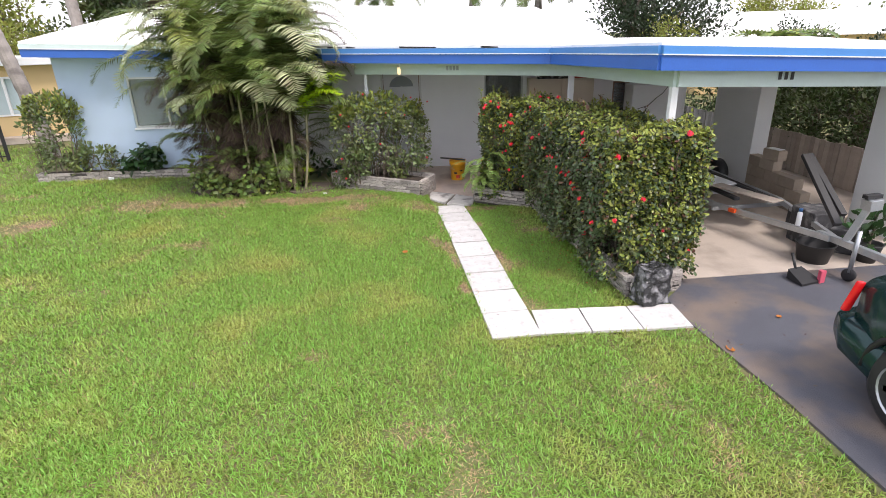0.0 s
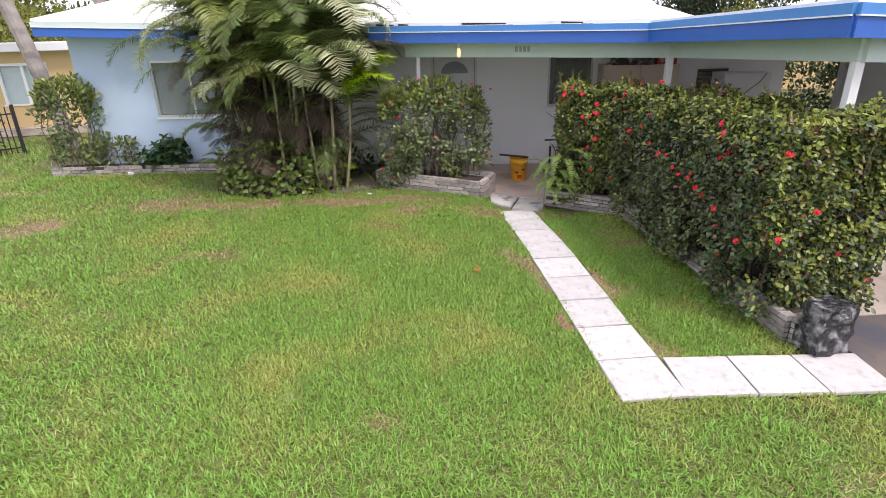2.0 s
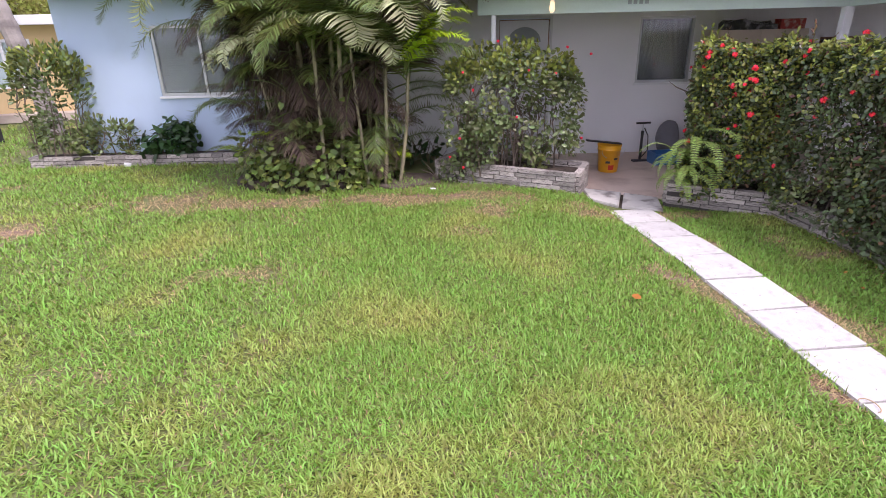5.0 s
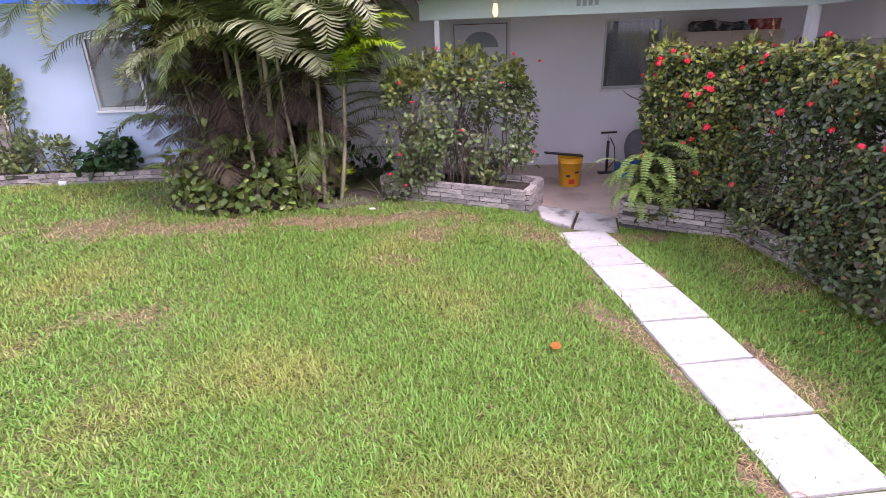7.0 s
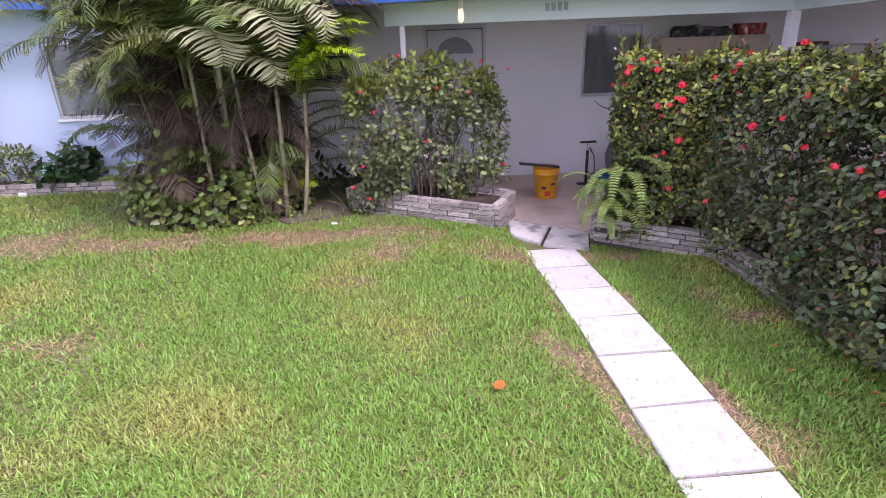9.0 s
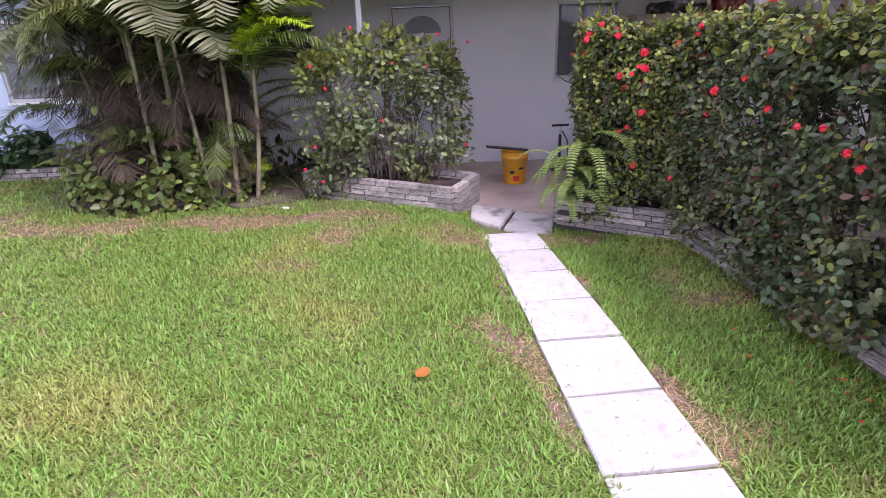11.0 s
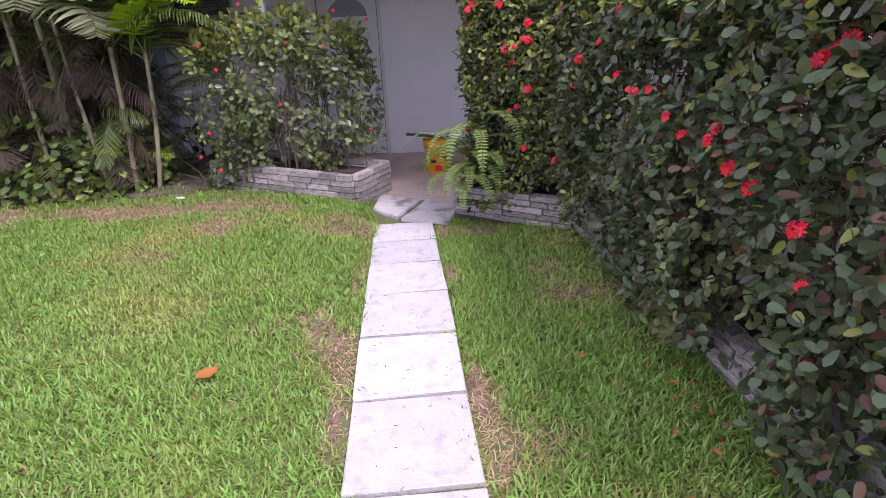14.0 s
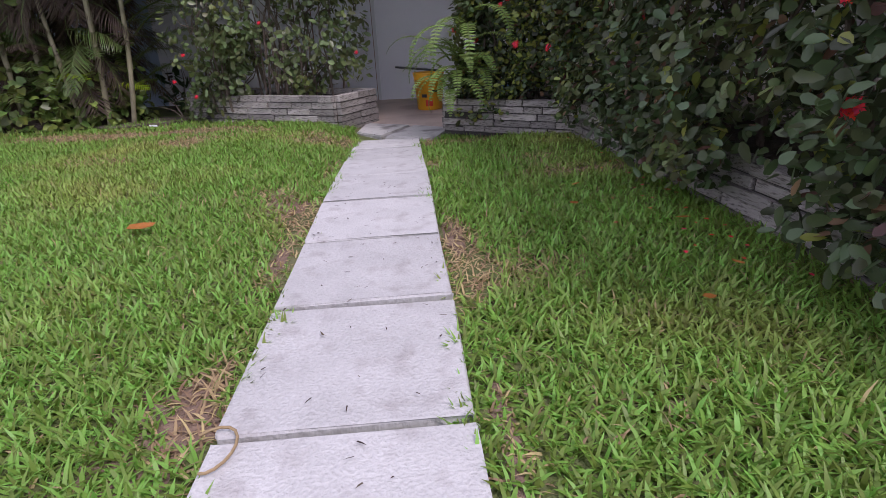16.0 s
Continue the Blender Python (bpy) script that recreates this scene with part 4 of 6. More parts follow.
fern = thing("fern", pose(1.01, 4.84, 0.27), "bright green sword fern spilling over a brick planter", "fern")
st, ribs = [], bmesh.new()
for k in range(18):
    frond(st, ribs, (rng.normal(0, 0.07), rng.normal(0, 0.05), rng.uniform(0.0, 0.4)), radians(rng.uniform(165, 320)), radians(rng.uniform(20, 65)), rng.uniform(0.45, 0.78), radians(rng.uniform(100, 150)), 0.066, 0.018, 22, start=0.06, hang=0.10, vee=0.05, fwd=0.12)
for hd, z, ln in ((212, 0.52, 0.82), (240, 0.56, 0.92), (300, 0.66, 0.80), (340, 0.75, 0.85), (318, 0.45, 0.75), (225, 0.2, 0.7), (195, 0.35, 0.75), (265, 0.5, 0.95)):
    frond(st, ribs, (0.05, -0.06, z), radians(hd), radians(35), ln, radians(135), 0.074, 0.019, 26, start=0.06, hang=0.10, vee=0.05, fwd=0.12)
leaflets("fronds", st, FERN_LEAF, fern, "bright green ladder-like fronds")
tagged(part("midrib", ribs, STEM, fern), kind="stuff")

# ==== bare earth by the house, beside the palms
earth = slab([(-3.4, 6.6), (-2.9, 6.15), (-2.15, 6.45), (-2.05, 6.9), (-1.62, 7.6), (-1.5, 8.4), (-4.4, 8.75), (-4.4, 7.6)], -0.12, lambda x, y: fall(x, y) + 0.012)
tagged(part("bare_earth", earth, LITTER), "bare dark earth with leaf litter by the wall", "soil", kind="structure")

DIRT = mat("dry reddish-brown dirt", (0.25, 0.165, 0.125), 0.95, 0.25, 7, 60, 0.9, second=(0.36, 0.26, 0.18), second_scale=6, second_amount=0.5, dist=0.02)


def dirt_patch(x, y, rx, ry):
    bm = bmesh.new()
    c = bm.verts.new((x, y, fall(x, y) - 0.004))
    ring = []
    for k in range(26):
        a = math.tau * k / 26
        r = 1 + 0.55 * noise.noise((x + 2.2 * math.cos(a), y + 2.2 * math.sin(a), 3.0))
        px, py = x + rx * r * math.cos(a), y + ry * r * math.sin(a)
        ring.append(bm.verts.new((px, py, fall(px, py) - 0.02)))
    for k in range(26):
        bm.faces.new((c, ring[k], ring[(k + 1) % 26]))
    tagged(part("bare_patch", bm, DIRT, smooth=True), "bare reddish-brown dirt patch in the lawn", "dirt", "bare patches", "structure")


for q in ((-0.22, 2.65, 0.22, 0.5), (-0.16, 0.72, 0.2, 0.28), (-0.08, 1.7, 0.10, 0.5), (-0.06, 3.8, 0.09, 0.6), (0.64, 1.9, 0.07, 0.6), (0.65, 3.3, 0.07, 0.9), (0.64, 0.6, 0.06, 0.5), (-3.9, 5.78, 0.26, 0.08), (-3.2, 5.66, 0.30, 0.10), (-2.5, 5.82, 0.22, 0.10), (-1.95, 5.7, 0.28, 0.12), (-4.6, 5.75, 0.16, 0.07), (-7.7, 5.0, 0.35, 0.12), (-2.8, -0.2, 0.16, 0.13), (1.5, 2.9, 0.22, 0.16), (2.3, -0.75, 0.2, 0.08), (1.15, 4.45, 0.3, 0.1)):
    dirt_patch(*q)

# ==== the lawn
GRASS = leaf_mat("green turf blade", (0.248, 0.405, 0.070), 0.45, 0.48, 0.36, second=(0.40, 0.44, 0.11), second_scale=0.8, second_amount=0.5)
STRAW = leaf_mat("dry straw blade", (0.46, 0.33, 0.18), 0.8, 0.4, 0.2)


def inside(x, y, poly):
    n = len(poly)
    r = np.zeros(len(x), bool)
    for i in range(n):
        (xa, ya), (xb, yb) = poly[i], poly[(i + 1) % n]
        c = ((ya > y) != (yb > y)) & (x < (xb - xa) * (y - ya) / (yb - ya + 1e-12) + xa)
        r ^= c
    return r


def lawn_free(x, y):
    edge = 0.03 * np.sin(y * 7.0) + 0.02 * np.sin(y * 17.0 + 1)
    bad = (x > 0.02 + edge) & (x < 0.57 + edge) & (y > -0.62) & (y < 4.9)
    bad |= (x > 0.12 - 0.5 * np.minimum(y + 0.45, 0)) & (x < 2.37) & (y > -0.58 - 0.08 * x + 0.03 * np.sin(x * 9)) & (y < -0.03 - 0.08 * (x - 0.6))
    bad |= (x > 2.40 + 0.04 * np.sin(y * 5) + 0.03 * np.sin(y * 13 + 1)) & (y < 0.5)
    bad |= (y > np.where(x < -0.24, 5.57 - 0.64 * (x + 0.24), 5.93 - 0.66 * x)) & (x > -2.25) & (x < 2.9)
    bad |= (x > 1.90) & (y > 0.05)
    for poly in ([H0, H1, H2, H3, H4, H5], SLAB_BED):
        bad |= inside(x, y, poly)
    bad |= ((x + 4.0) / 1.30) ** 2 + ((y - 7.0) / 0.82) ** 2 < 1
    bad |= (y > 8.42 - 0.08 * x - 0.45) & (x > -9.7)
    bad |= (x > -3.2) & (y > 6.75 + 0.15 * np.sin(x * 6)) & (x < 0)
    return ~bad


def dryness_and_shade(x, y):
    p = np.column_stack([x, y, np.zeros(len(x))])
    d = 0.9 * fuzz(p, 0.75) + 0.55 * fuzz(p + 7.0, 2.3) - 0.42
    near_path = np.minimum(np.abs(x + 0.07), np.abs(x - 0.66))
    d += 0.6 * np.exp(-(near_path / 0.07) ** 2) * (y > -0.3) * (y < 5) * (0.8 + fuzz(p, 1.7))
    d += 0.85 * np.exp(-((x + 0.26) / 0.2) ** 2 - ((y - 2.65) / 0.42) ** 2)
    d += 0.75 * np.exp(-((x + 0.18) / 0.16) ** 2 - ((y - 0.75) / 0.2) ** 2)
    # Last patch: sparse brown turf that also imitates shade on the left lawn.
    for cx, cy, rx, ry, k in ((-3.4, 5.6, 1.9, 0.36, 1.0), (-1.6, 5.5, 0.8, 0.35, 0.75), (-0.35, 4.6, 0.3, 0.6, 0.55), (-1.5, 4.9, 1.3, 0.35, 0.4), (-7.7, 5.0, 0.9, 0.45, 0.6), (-5.3, 1.6, 0.4, 0.25, 0.4), (-2.8, -0.2, 0.25, 0.22, 0.55), (-2.0, -0.6, 0.3, 0.2, 0.45), (1.46, -2.9, 0.4, 0.3, 0.5), (1.4, 2.9, 0.35, 0.35, 0.35), (-6.0, 4.2, 0.8, 0.5, 0.35), (1.0, 4.5, 0.4, 0.22, 0.5), (1.3, 3.3, 0.3, 0.2, 0.5), (1.72, 1.5, 0.12, 0.9, 0.6), (1.2, 2.2, 0.28, 0.15, 0.45), (1.45, 1.5, 0.2, 0.12, 0.4), (-7.3, 6.6, 2.6, 1.5, 0.22)):
        d += k * np.exp(-((x - cx) / rx) ** 2 - ((y - cy) / ry) ** 2)
    return d


def lawn(zones):
    X, Y, S = [], [], []
    for x0, x1, y0, y1, density, size in zones:
        n = int((x1 - x0) * (y1 - y0) * density)
        X.append(rng.uniform(x0, x1, n) + rng.normal(0, 0.28, n))
        Y.append(rng.uniform(y0, y1, n) + rng.normal(0, 0.28, n))
        S.append(np.full(n, size))
    x, y, sz = np.concatenate(X), np.concatenate(Y), np.concatenate(S)
    ok = lawn_free(x, y)
    x, y, sz = x[ok], y[ok], sz[ok]
    d = dryness_and_shade(x, y)
    keep = rng.uniform(0, 1, len(x)) < 1 - 0.55 * np.clip(d * 2.2, 0, 1)
    x, y, sz, d = x[keep], y[keep], sz[keep], d[keep]
    z = np.array([fall(a, b) for a, b in zip(x, y)]) - 0.012
    n = len(x)
    az = rng.uniform(0, math.tau, n)
    el = radians(1) * np.clip(rng.normal(33, 20, n), 4, 85)
    dirs = np.column_stack([np.cos(az) * np.cos(el), np.sin(az) * np.cos(el), np.sin(el)])
    side = np.column_stack([-np.sin(az), np.cos(az), rng.normal(0, 0.25, n)])
    L = sz * rng.uniform(0.036, 0.076, n) * (1 + 0.35 * fuzz(np.column_stack([x, y, z]), 2.0))
    W = sz * rng.uniform(0.0075, 0.0125, n)
    straw = rng.uniform(0, 1, n) < np.clip(0.06 + d * 1.8, 0.045, 0.97)
    P = np.column_stack([x, y, z])
    for name, pick, m, lab, flat in (("lawn_grass", ~straw, GRASS, "coarse bright green lawn grass", 1.0), ("dry_grass", straw, STRAW, "dry straw-coloured grass in worn patches", 0.45)):
        dd = dirs[pick] * np.array([1, 1, flat])
        o = many(name, BLADE_V, BLADE_F, P[pick], dd, side[pick], np.stack([L[pick], W[pick] * (0.7 if flat < 1 else 1), L[pick]], 1), m)
        tagged(o, lab, "grass", kind="stuff")


lawn([(-3.6, 1.95, -0.7, 5.9, 6200, 0.93), (-3.6, 0.0, -0.7, 2.2, 900, 1.0), (0.5, 1.95, -0.1, 2.6, 2500, 1.05), (-4.6, 2.45, -4.6, -0.7, 3900, 1.0), (-6.2, -3.6, -4.6, 6.3, 3100, 1.1), (-10.5, -6.2, -1.0, 9.2, 1300, 1.4), (-6.2, -3.6, 6.3, 8.8, 600, 1.3), (-13.5, -10.5, 3.0, 14.0, 350, 1.8), (-3.6, -2.2, 5.9, 7.1, 1800, 1.0), (-13.5, 2.4, -9.5, -4.6, 420, 1.6), (-13.5, -6.2, -4.6, 3.0, 380, 1.7)])

# ==== things on the lawn and path
LEAF_BROWN = leaf_mat("fallen orange-brown leaf", (0.42, 0.12, 0.03), 0.6, 0.3, 0.2)
for x, y, a, s_ in ((-0.84, 2.08, 60, 0.15), (1.55, 1.2, 100, 0.06), (1.3, 1.0, 10, 0.05), (1.7, 2.1, 60, 0.06), (1.35, 2.35, 200, 0.05), (1.2, 2.0, 40, 0.06), (1.62, 1.7, 150, 0.06), (2.45, -1.35, 80, 0.16), (3.4, -0.75, 30, 0.10)):
    bm = bmesh.new()
    vs = [bm.verts.new((px * s_, py * s_ * 0.55, pz * s_ + 0.15 * s_ * px * px)) for px, py, pz in LEAF_V]
    for f in LEAF_F:
        bm.faces.new([vs[i] for i in f])
    tagged(part("fallen_leaf", bm, LEAF_BROWN, m=pose(x, y, 0.055 if x < 2 else 0.03, 8, 14, a)), "fallen orange-brown leaf on the ground", "leaf", "fallen leaves")
n = 170
P = np.column_stack([rng.uniform(0.02, 0.57, n), rng.uniform(-0.6, 4.8, n), np.full(n, 0.024)])
az = rng.uniform(0, math.tau, n)
o = many("path_litter", BLADE_V, BLADE_F, P, np.column_stack([np.cos(az), np.sin(az), np.full(n, 0.06)]), np.column_stack([-np.sin(az), np.cos(az), np.zeros(n)]), np.stack([rng.uniform(0.008, 0.032, n), rng.uniform(0.002, 0.006, n), np.full(n, 0.01)], 1), PALM_DRY)
tagged(o, "small dry leaf litter scattered on the pavers", "leaf litter", kind="stuff")
n = 36
P = np.column_stack([rng.uniform(2.5, 4.6, n), rng.uniform(-4.0, 0.2, n), np.full(n, 0.016)])
az = rng.uniform(0, math.tau, n)
o = many("driveway_litter", BLADE_V, BLADE_F, P, np.column_stack([np.cos(az), np.sin(az), np.full(n, 0.06)]), np.column_stack([-np.sin(az), np.cos(az), np.zeros(n)]), np.stack([rng.uniform(0.02, 0.06, n), rng.uniform(0.008, 0.02, n), np.full(n, 0.01)], 1), PALM_DRY)
tagged(o, "dry leaf scraps scattered on the asphalt", "leaf litter", kind="stuff")
n = 34
P = np.column_stack([1.78 - np.abs(rng.normal(0, 0.22, n)), rng.uniform(0.4, 3.8, n), rng.uniform(0.025, 0.045, n)])
az = rng.uniform(0, math.tau, n)
o = many("fallen_petals", LEAF_V, LEAF_F, P, np.column_stack([np.cos(az), np.sin(az), np.full(n, 0.1)]), np.column_stack([-np.sin(az), np.cos(az), np.zeros(n)]), np.stack([rng.uniform(0.012, 0.03, n), rng.uniform(0.01, 0.018, n), np.full(n, 0.015)], 1), RED)
tagged(o, "small red petals fallen in the grass by the hedge", "petals", kind="stuff")
bm = bmesh.new()
tube(bm, [(0.02 + 0.045 * math.cos(a) * (1 + 0.12 * a), 0.55 + 0.07 * math.sin(a), 0.03) for a in [2.4 - 0.38 * i for i in range(12)]], [0.0035] * 12, 5)
tagged(part("dry_twig", bm, STRAW, smooth=True), "curled dry brown stem lying on a paver", "twig")
tagged(part("paper_scrap", boxed(-0.04, 0.04, -0.025, 0.025, 0, 0.012, 0.004), WHITE, m=pose(-2.3, 5.95, 0.03, 6, 8, 30)), "small white scrap lying in the grass", "litter")
tagged(part("paper_scrap", boxed(-0.06, 0.06, -0.03, 0.03, 0, 0.07, 0.012), WHITE, m=pose(-7.75, 8.52, 0.0, 4, 10, 20)), "white crumpled scrap against the brick border", "litter")

# black plastic wrapped bundle at the planter's end
# The grey second colour paints whitish highlights over the creased film.
BLACK_PLASTIC = mat("black plastic film with painted glints", (0.03, 0.031, 0.034), 0.2, 0.3, 8, 16, 1.0, second=(0.30, 0.30, 0.32), second_scale=9, second_amount=0.5, dist=0.05)
bm = bmesh.new()
box(bm, -0.175, 0.175, -0.13, 0.13, 0, 0.47)
bmesh.ops.subdivide_edges(bm, edges=bm.edges[:], cuts=9, use_grid_fill=True)
for v in bm.verts:
    q = v.co.copy()
    v.co += Vector((noise.noise(q * 9), noise.noise(q * 9 + Vector((5, 0, 0))), noise.noise(q * 7 + Vector((0, 7, 0))))) * 0.035 + Vector((q.x * 0.12 * (1 - q.z * 1.6), 0, 0))
    v.co.z = max(v.co.z, 0.0)
tagged(part("wrapped_bundle", bm, BLACK_PLASTIC, m=pose(2.15, -0.08, 0.02, 0, 0, 8)), "bundle wrapped in creased black plastic, standing on pavers", "bundle")

# ==== porch things
YELLOW = mat("yellow bucket plastic", (0.75, 0.36, 0.012), 0.4, 0.08, 5, 50, 0.05)
LABEL_RED = mat("red print", (0.6, 0.04, 0.02), 0.5, 0.1, 6, 50, 0.0)
BLACK = mat("black rubber", (0.022, 0.022, 0.024), 0.55, 0.2, 8, 60, 0.1)
PORCH_Z = -0.085
b = thing("bucket", pose(0.80, 6.98, PORCH_Z), "yellow plastic bucket with red print standing on the porch", "bucket")
body = part("body", lathe(bmesh.new(), [(0.155, 0.0), (0.160, 0.01), (0.186, 0.37), (0.196, 0.372), (0.196, 0.385), (0.188, 0.39), (0.200, 0.44), (0.203, 0.46), (0.192, 0.46), (0.16, 0.03), (0.0, 0.03)], 32), YELLOW, b, smooth=True)
for a0, z0, z1, w in ((-95, 0.05, 0.13, 0.28), (-115, 0.16, 0.20, 0.2), (-70, 0.22, 0.25, 0.22)):
    bm = bmesh.new()
    vs = []
    for k in range(7):
        a = radians(a0) + w * (k / 6 - 0.5) * 2
        vs.append([bm.verts.new(((0.1615 + 0.07 * z) * math.cos(a), (0.1615 + 0.07 * z) * math.sin(a), z)) for z in (z0, z1)])
    for p, q in zip(vs, vs[1:]):
        bm.faces.new((p[0], q[0], q[1], p[1]))
    part("print", bm, LABEL_RED if z0 < 0.1 else DARK, b)
bm = tube(bmesh.new(), [(0.2 * math.cos(t), 0.2 * math.sin(t) * 0.25 - 0.19, 0.40 - 0.16 * math.sin(t)) for t in [math.pi * i / 10 for i in range(11)]], 0.004, 6)
part("handle", bm, ALU, b, "thin wire handle", smooth=True)
tagged(part("black_board", boxed(-0.36, 0.24, -0.05, 0.05, 0, 0.022, 0.005), BLACK, m=pose(0.74, 6.95, PORCH_Z + 0.485, 0, 7, -4)), "black plastic board lying across the bucket", "board")

pump = thing("floor_pump", pose(1.62, 7.55, PORCH_Z), "black bicycle floor pump standing on the porch", "pump")
part("base", boxed(-0.14, 0.14, -0.05, 0.05, 0, 0.03, 0.008), BLACK, pump)
part("barrel", tube(bmesh.new(), [(0, 0, 0.03), (0, 0, 0.55)], 0.024, 12), BLACK, pump, smooth=True)
part("rod", tube(bmesh.new(), [(0, 0, 0.55), (0, 0, 0.68)], 0.008, 8), ALU, pump, smooth=True)
part("handle", tube(bmesh.new(), [(-0.13, 0, 0.69), (0.13, 0, 0.69)], 0.017, 10), BLACK, pump, smooth=True)
part("hose", tube(bmesh.new(), [(0.03, 0, 0.08), (0.14, 0.02, 0.2), (0.12, 0.02, 0.45), (0.03, 0.0, 0.6)], 0.009, 8), BLACK, pump, smooth=True)

BLUE_PLASTIC = mat("blue plastic", (0.03, 0.12, 0.30), 0.4, 0.1, 5, 40, 0.05)
CLOTH = mat("grey cloth bag", (0.16, 0.16, 0.18), 0.8, 0.2, 6, 60, 0.3)
crate = thing("crate", pose(2.0, 7.35, PORCH_Z), "open blue plastic crate on the porch floor", "crate")
part("base", boxed(-0.26, 0.26, -0.18, 0.18, 0, 0.02), BLUE_PLASTIC, crate)
for x0, x1, y0, y1 in ((-0.26, 0.26, -0.18, -0.16), (-0.26, 0.26, 0.16, 0.18), (-0.26, -0.24, -0.16, 0.16), (0.24, 0.26, -0.16, 0.16)):
    part("side", boxed(x0, x1, y0, y1, 0.02, 0.2, 0.004), BLUE_PLASTIC, crate)
bm = bmesh.new()
bmesh.ops.create_uvsphere(bm, u_segments=20, v_segments=14, radius=0.3)
for v in bm.verts:
    v.co = Vector((v.co.x * 0.75, v.co.y * 0.6, max(-0.28, v.co.z) * 1.15 + 0.32)) + Vector((0.03, 0.02, 0.02)) * noise.noise(v.co * 6)
tagged(part("cloth_bag", bm, CLOTH, m=pose(2.28, 7.9, PORCH_Z), smooth=True), "bulging grey cloth bag slumped against the wall", "bag")

# beige storage cabinet with things on top
cab = thing("storage_cabinet", pose(3.5, 7.72, PORCH_Z, 0, 0, -10), "tall beige double-door storage cabinet on the porch", "cabinet")
part("body", boxed(-0.78, 0.78, -0.28, 0.30, 0.03, 2.20, 0.006), BEIGE, cab)
for x0, x1, hx in ((-0.77, -0.006, -0.06), (0.006, 0.77, 0.06)):
    dd = part("door", boxed(x0, x1, -0.302, -0.282, 0.06, 2.17, 0.004), BEIGE, cab)
    part("handle", boxed(hx - 0.01, hx + 0.01, -0.33, -0.302, 1.05, 1.2, 0.004), ALU, dd)
bm = bmesh.new()
box(bm, -0.5, 0.35, -0.2, 0.2, 0, 0.16)
bmesh.ops.subdivide_edges(bm, edges=bm.edges[:], cuts=5, use_grid_fill=True)
for v in bm.verts:
    v.co.z = max(0.0, v.co.z * (0.8 + 0.5 * noise.noise(v.co * 4)))
    v.co.x += 0.05 * noise.noise(v.co * 5)
tagged(part("dark_tarpaulin", bm, BLACK_PLASTIC, m=pose(3.42, 7.66, PORCH_Z + 2.2, 0, 0, -10)), "folded dark tarpaulin on top of the cabinet", "tarpaulin")
RED_BOX = mat("red printed carton", (0.35, 0.035, 0.03), 0.6, 0.25, 12, 60, 0.1, second=(0.45, 0.30, 0.25), second_scale=14)
tagged(part("carton", boxed(-0.2, 0.2, -0.12, 0.12, 0, 0.16, 0.004), RED_BOX, m=pose(4.0, 7.52, PORCH_Z + 2.2, 0, 0, -10)), "dark red printed carton on top of the cabinet", "carton")
wc = thing("white_cabinet", pose(5.75, 7.55, 0.022, 0, 0, -4.6), "white utility cabinet against the house wall", "cabinet")
part("body", boxed(-0.5, 0.5, -0.28, 0.28, 0, 1.88, 0.008), WHITE, wc)
part("door", boxed(-0.49, 0.49, -0.30, -0.282, 0.04, 1.86, 0.004), WHITE, wc)
tagged(part("cable", tube(bmesh.new(), [(5.35, 7.22, 1.35), (5.6, 7.2, 1.42), (5.8, 7.2, 1.6), (5.95, 7.2, 1.7), (6.1, 7.2, 1.9)], 0.008, 6), BLACK), "thin black cable hanging in front of a cabinet", "cable")

# porch lamp at the beam
WARM = bpy.data.materials.new("warm lamp glass")
WARM.use_nodes = True
wb = WARM.node_tree.nodes["Principled BSDF"]
wb.inputs["Base Color"].default_value = (0.85, 0.75, 0.5, 1)
wb.inputs["Emission Color"].default_value, wb.inputs["Emission Strength"].default_value = (1, 0.75, 0.4, 1), 0.6
lamp = thing("porch_lamp", pose(-0.53, 6.22, 2.42), "small cream bulb lamp hanging from the porch eave", "lamp")
part("cap", tube(bmesh.new(), [(0, 0, 0.16), (0, 0, 0.29)], 0.03, 12), WHITE, lamp, smooth=True)
part("bulb", lathe(bmesh.new(), [(0.0, 0.0), (0.025, 0.01), (0.04, 0.05), (0.036, 0.1), (0.026, 0.16)], 16), WARM, lamp, "cream glass bulb", smooth=True)

# writing on the beam: plain bars
for k in range(3):
    bm = box(bmesh.new(), -0.026, 0.026, -0.006, 0, -0.05, 0.05, 0.002)
    tagged(part("number_plate_bar", bm, BLACK, m=pose(4.25 + 0.10 * k, 1.062 + 0.014 * k, 2.60 - 0.005 * k, 0, 0, 7.9)), "small dark bar fixed to the carport beam", "sign", "bars on the beam")
for k in range(4):
    at = Vector((*PA, 0)).lerp(Vector((*PB, 0)), 0.462 + 0.0155 * k)
    bm = box(bmesh.new(), -0.024, 0.024, -0.058, -0.047, -0.045, 0.045, 0.002)
    tagged(part("number_plate_bar", bm, BLIND, m=pose(at.x, at.y, 2.55, 0, 0, math.degrees(math.atan2(PB[1] - PA[1], PB[0] - PA[0])))), "small grey bar fixed to the porch beam", "sign", "bars on the porch beam")

# torn dark underlay along the porch eave
ea, eb = Vector(EAVE[2]), Vector(EAVE[3])
for f0, f1 in ((0.03, 0.10), (0.12, 0.16), (0.37, 0.53), (0.72, 0.79)):
    p, q = ea.lerp(eb, f0), ea.lerp(eb, f1)
    part("torn_edge", board(p.xy, q.xy, p.z + 0.004, p.z + 0.035, q.z + 0.004, q.z + 0.022, 0.03, 0.01), DARK, house, "torn dark roofing at the eave")
tap = thing("garden_tap", pose(-3.05, 8.66, 0.42), "dark garden tap on a wall pipe", "tap")
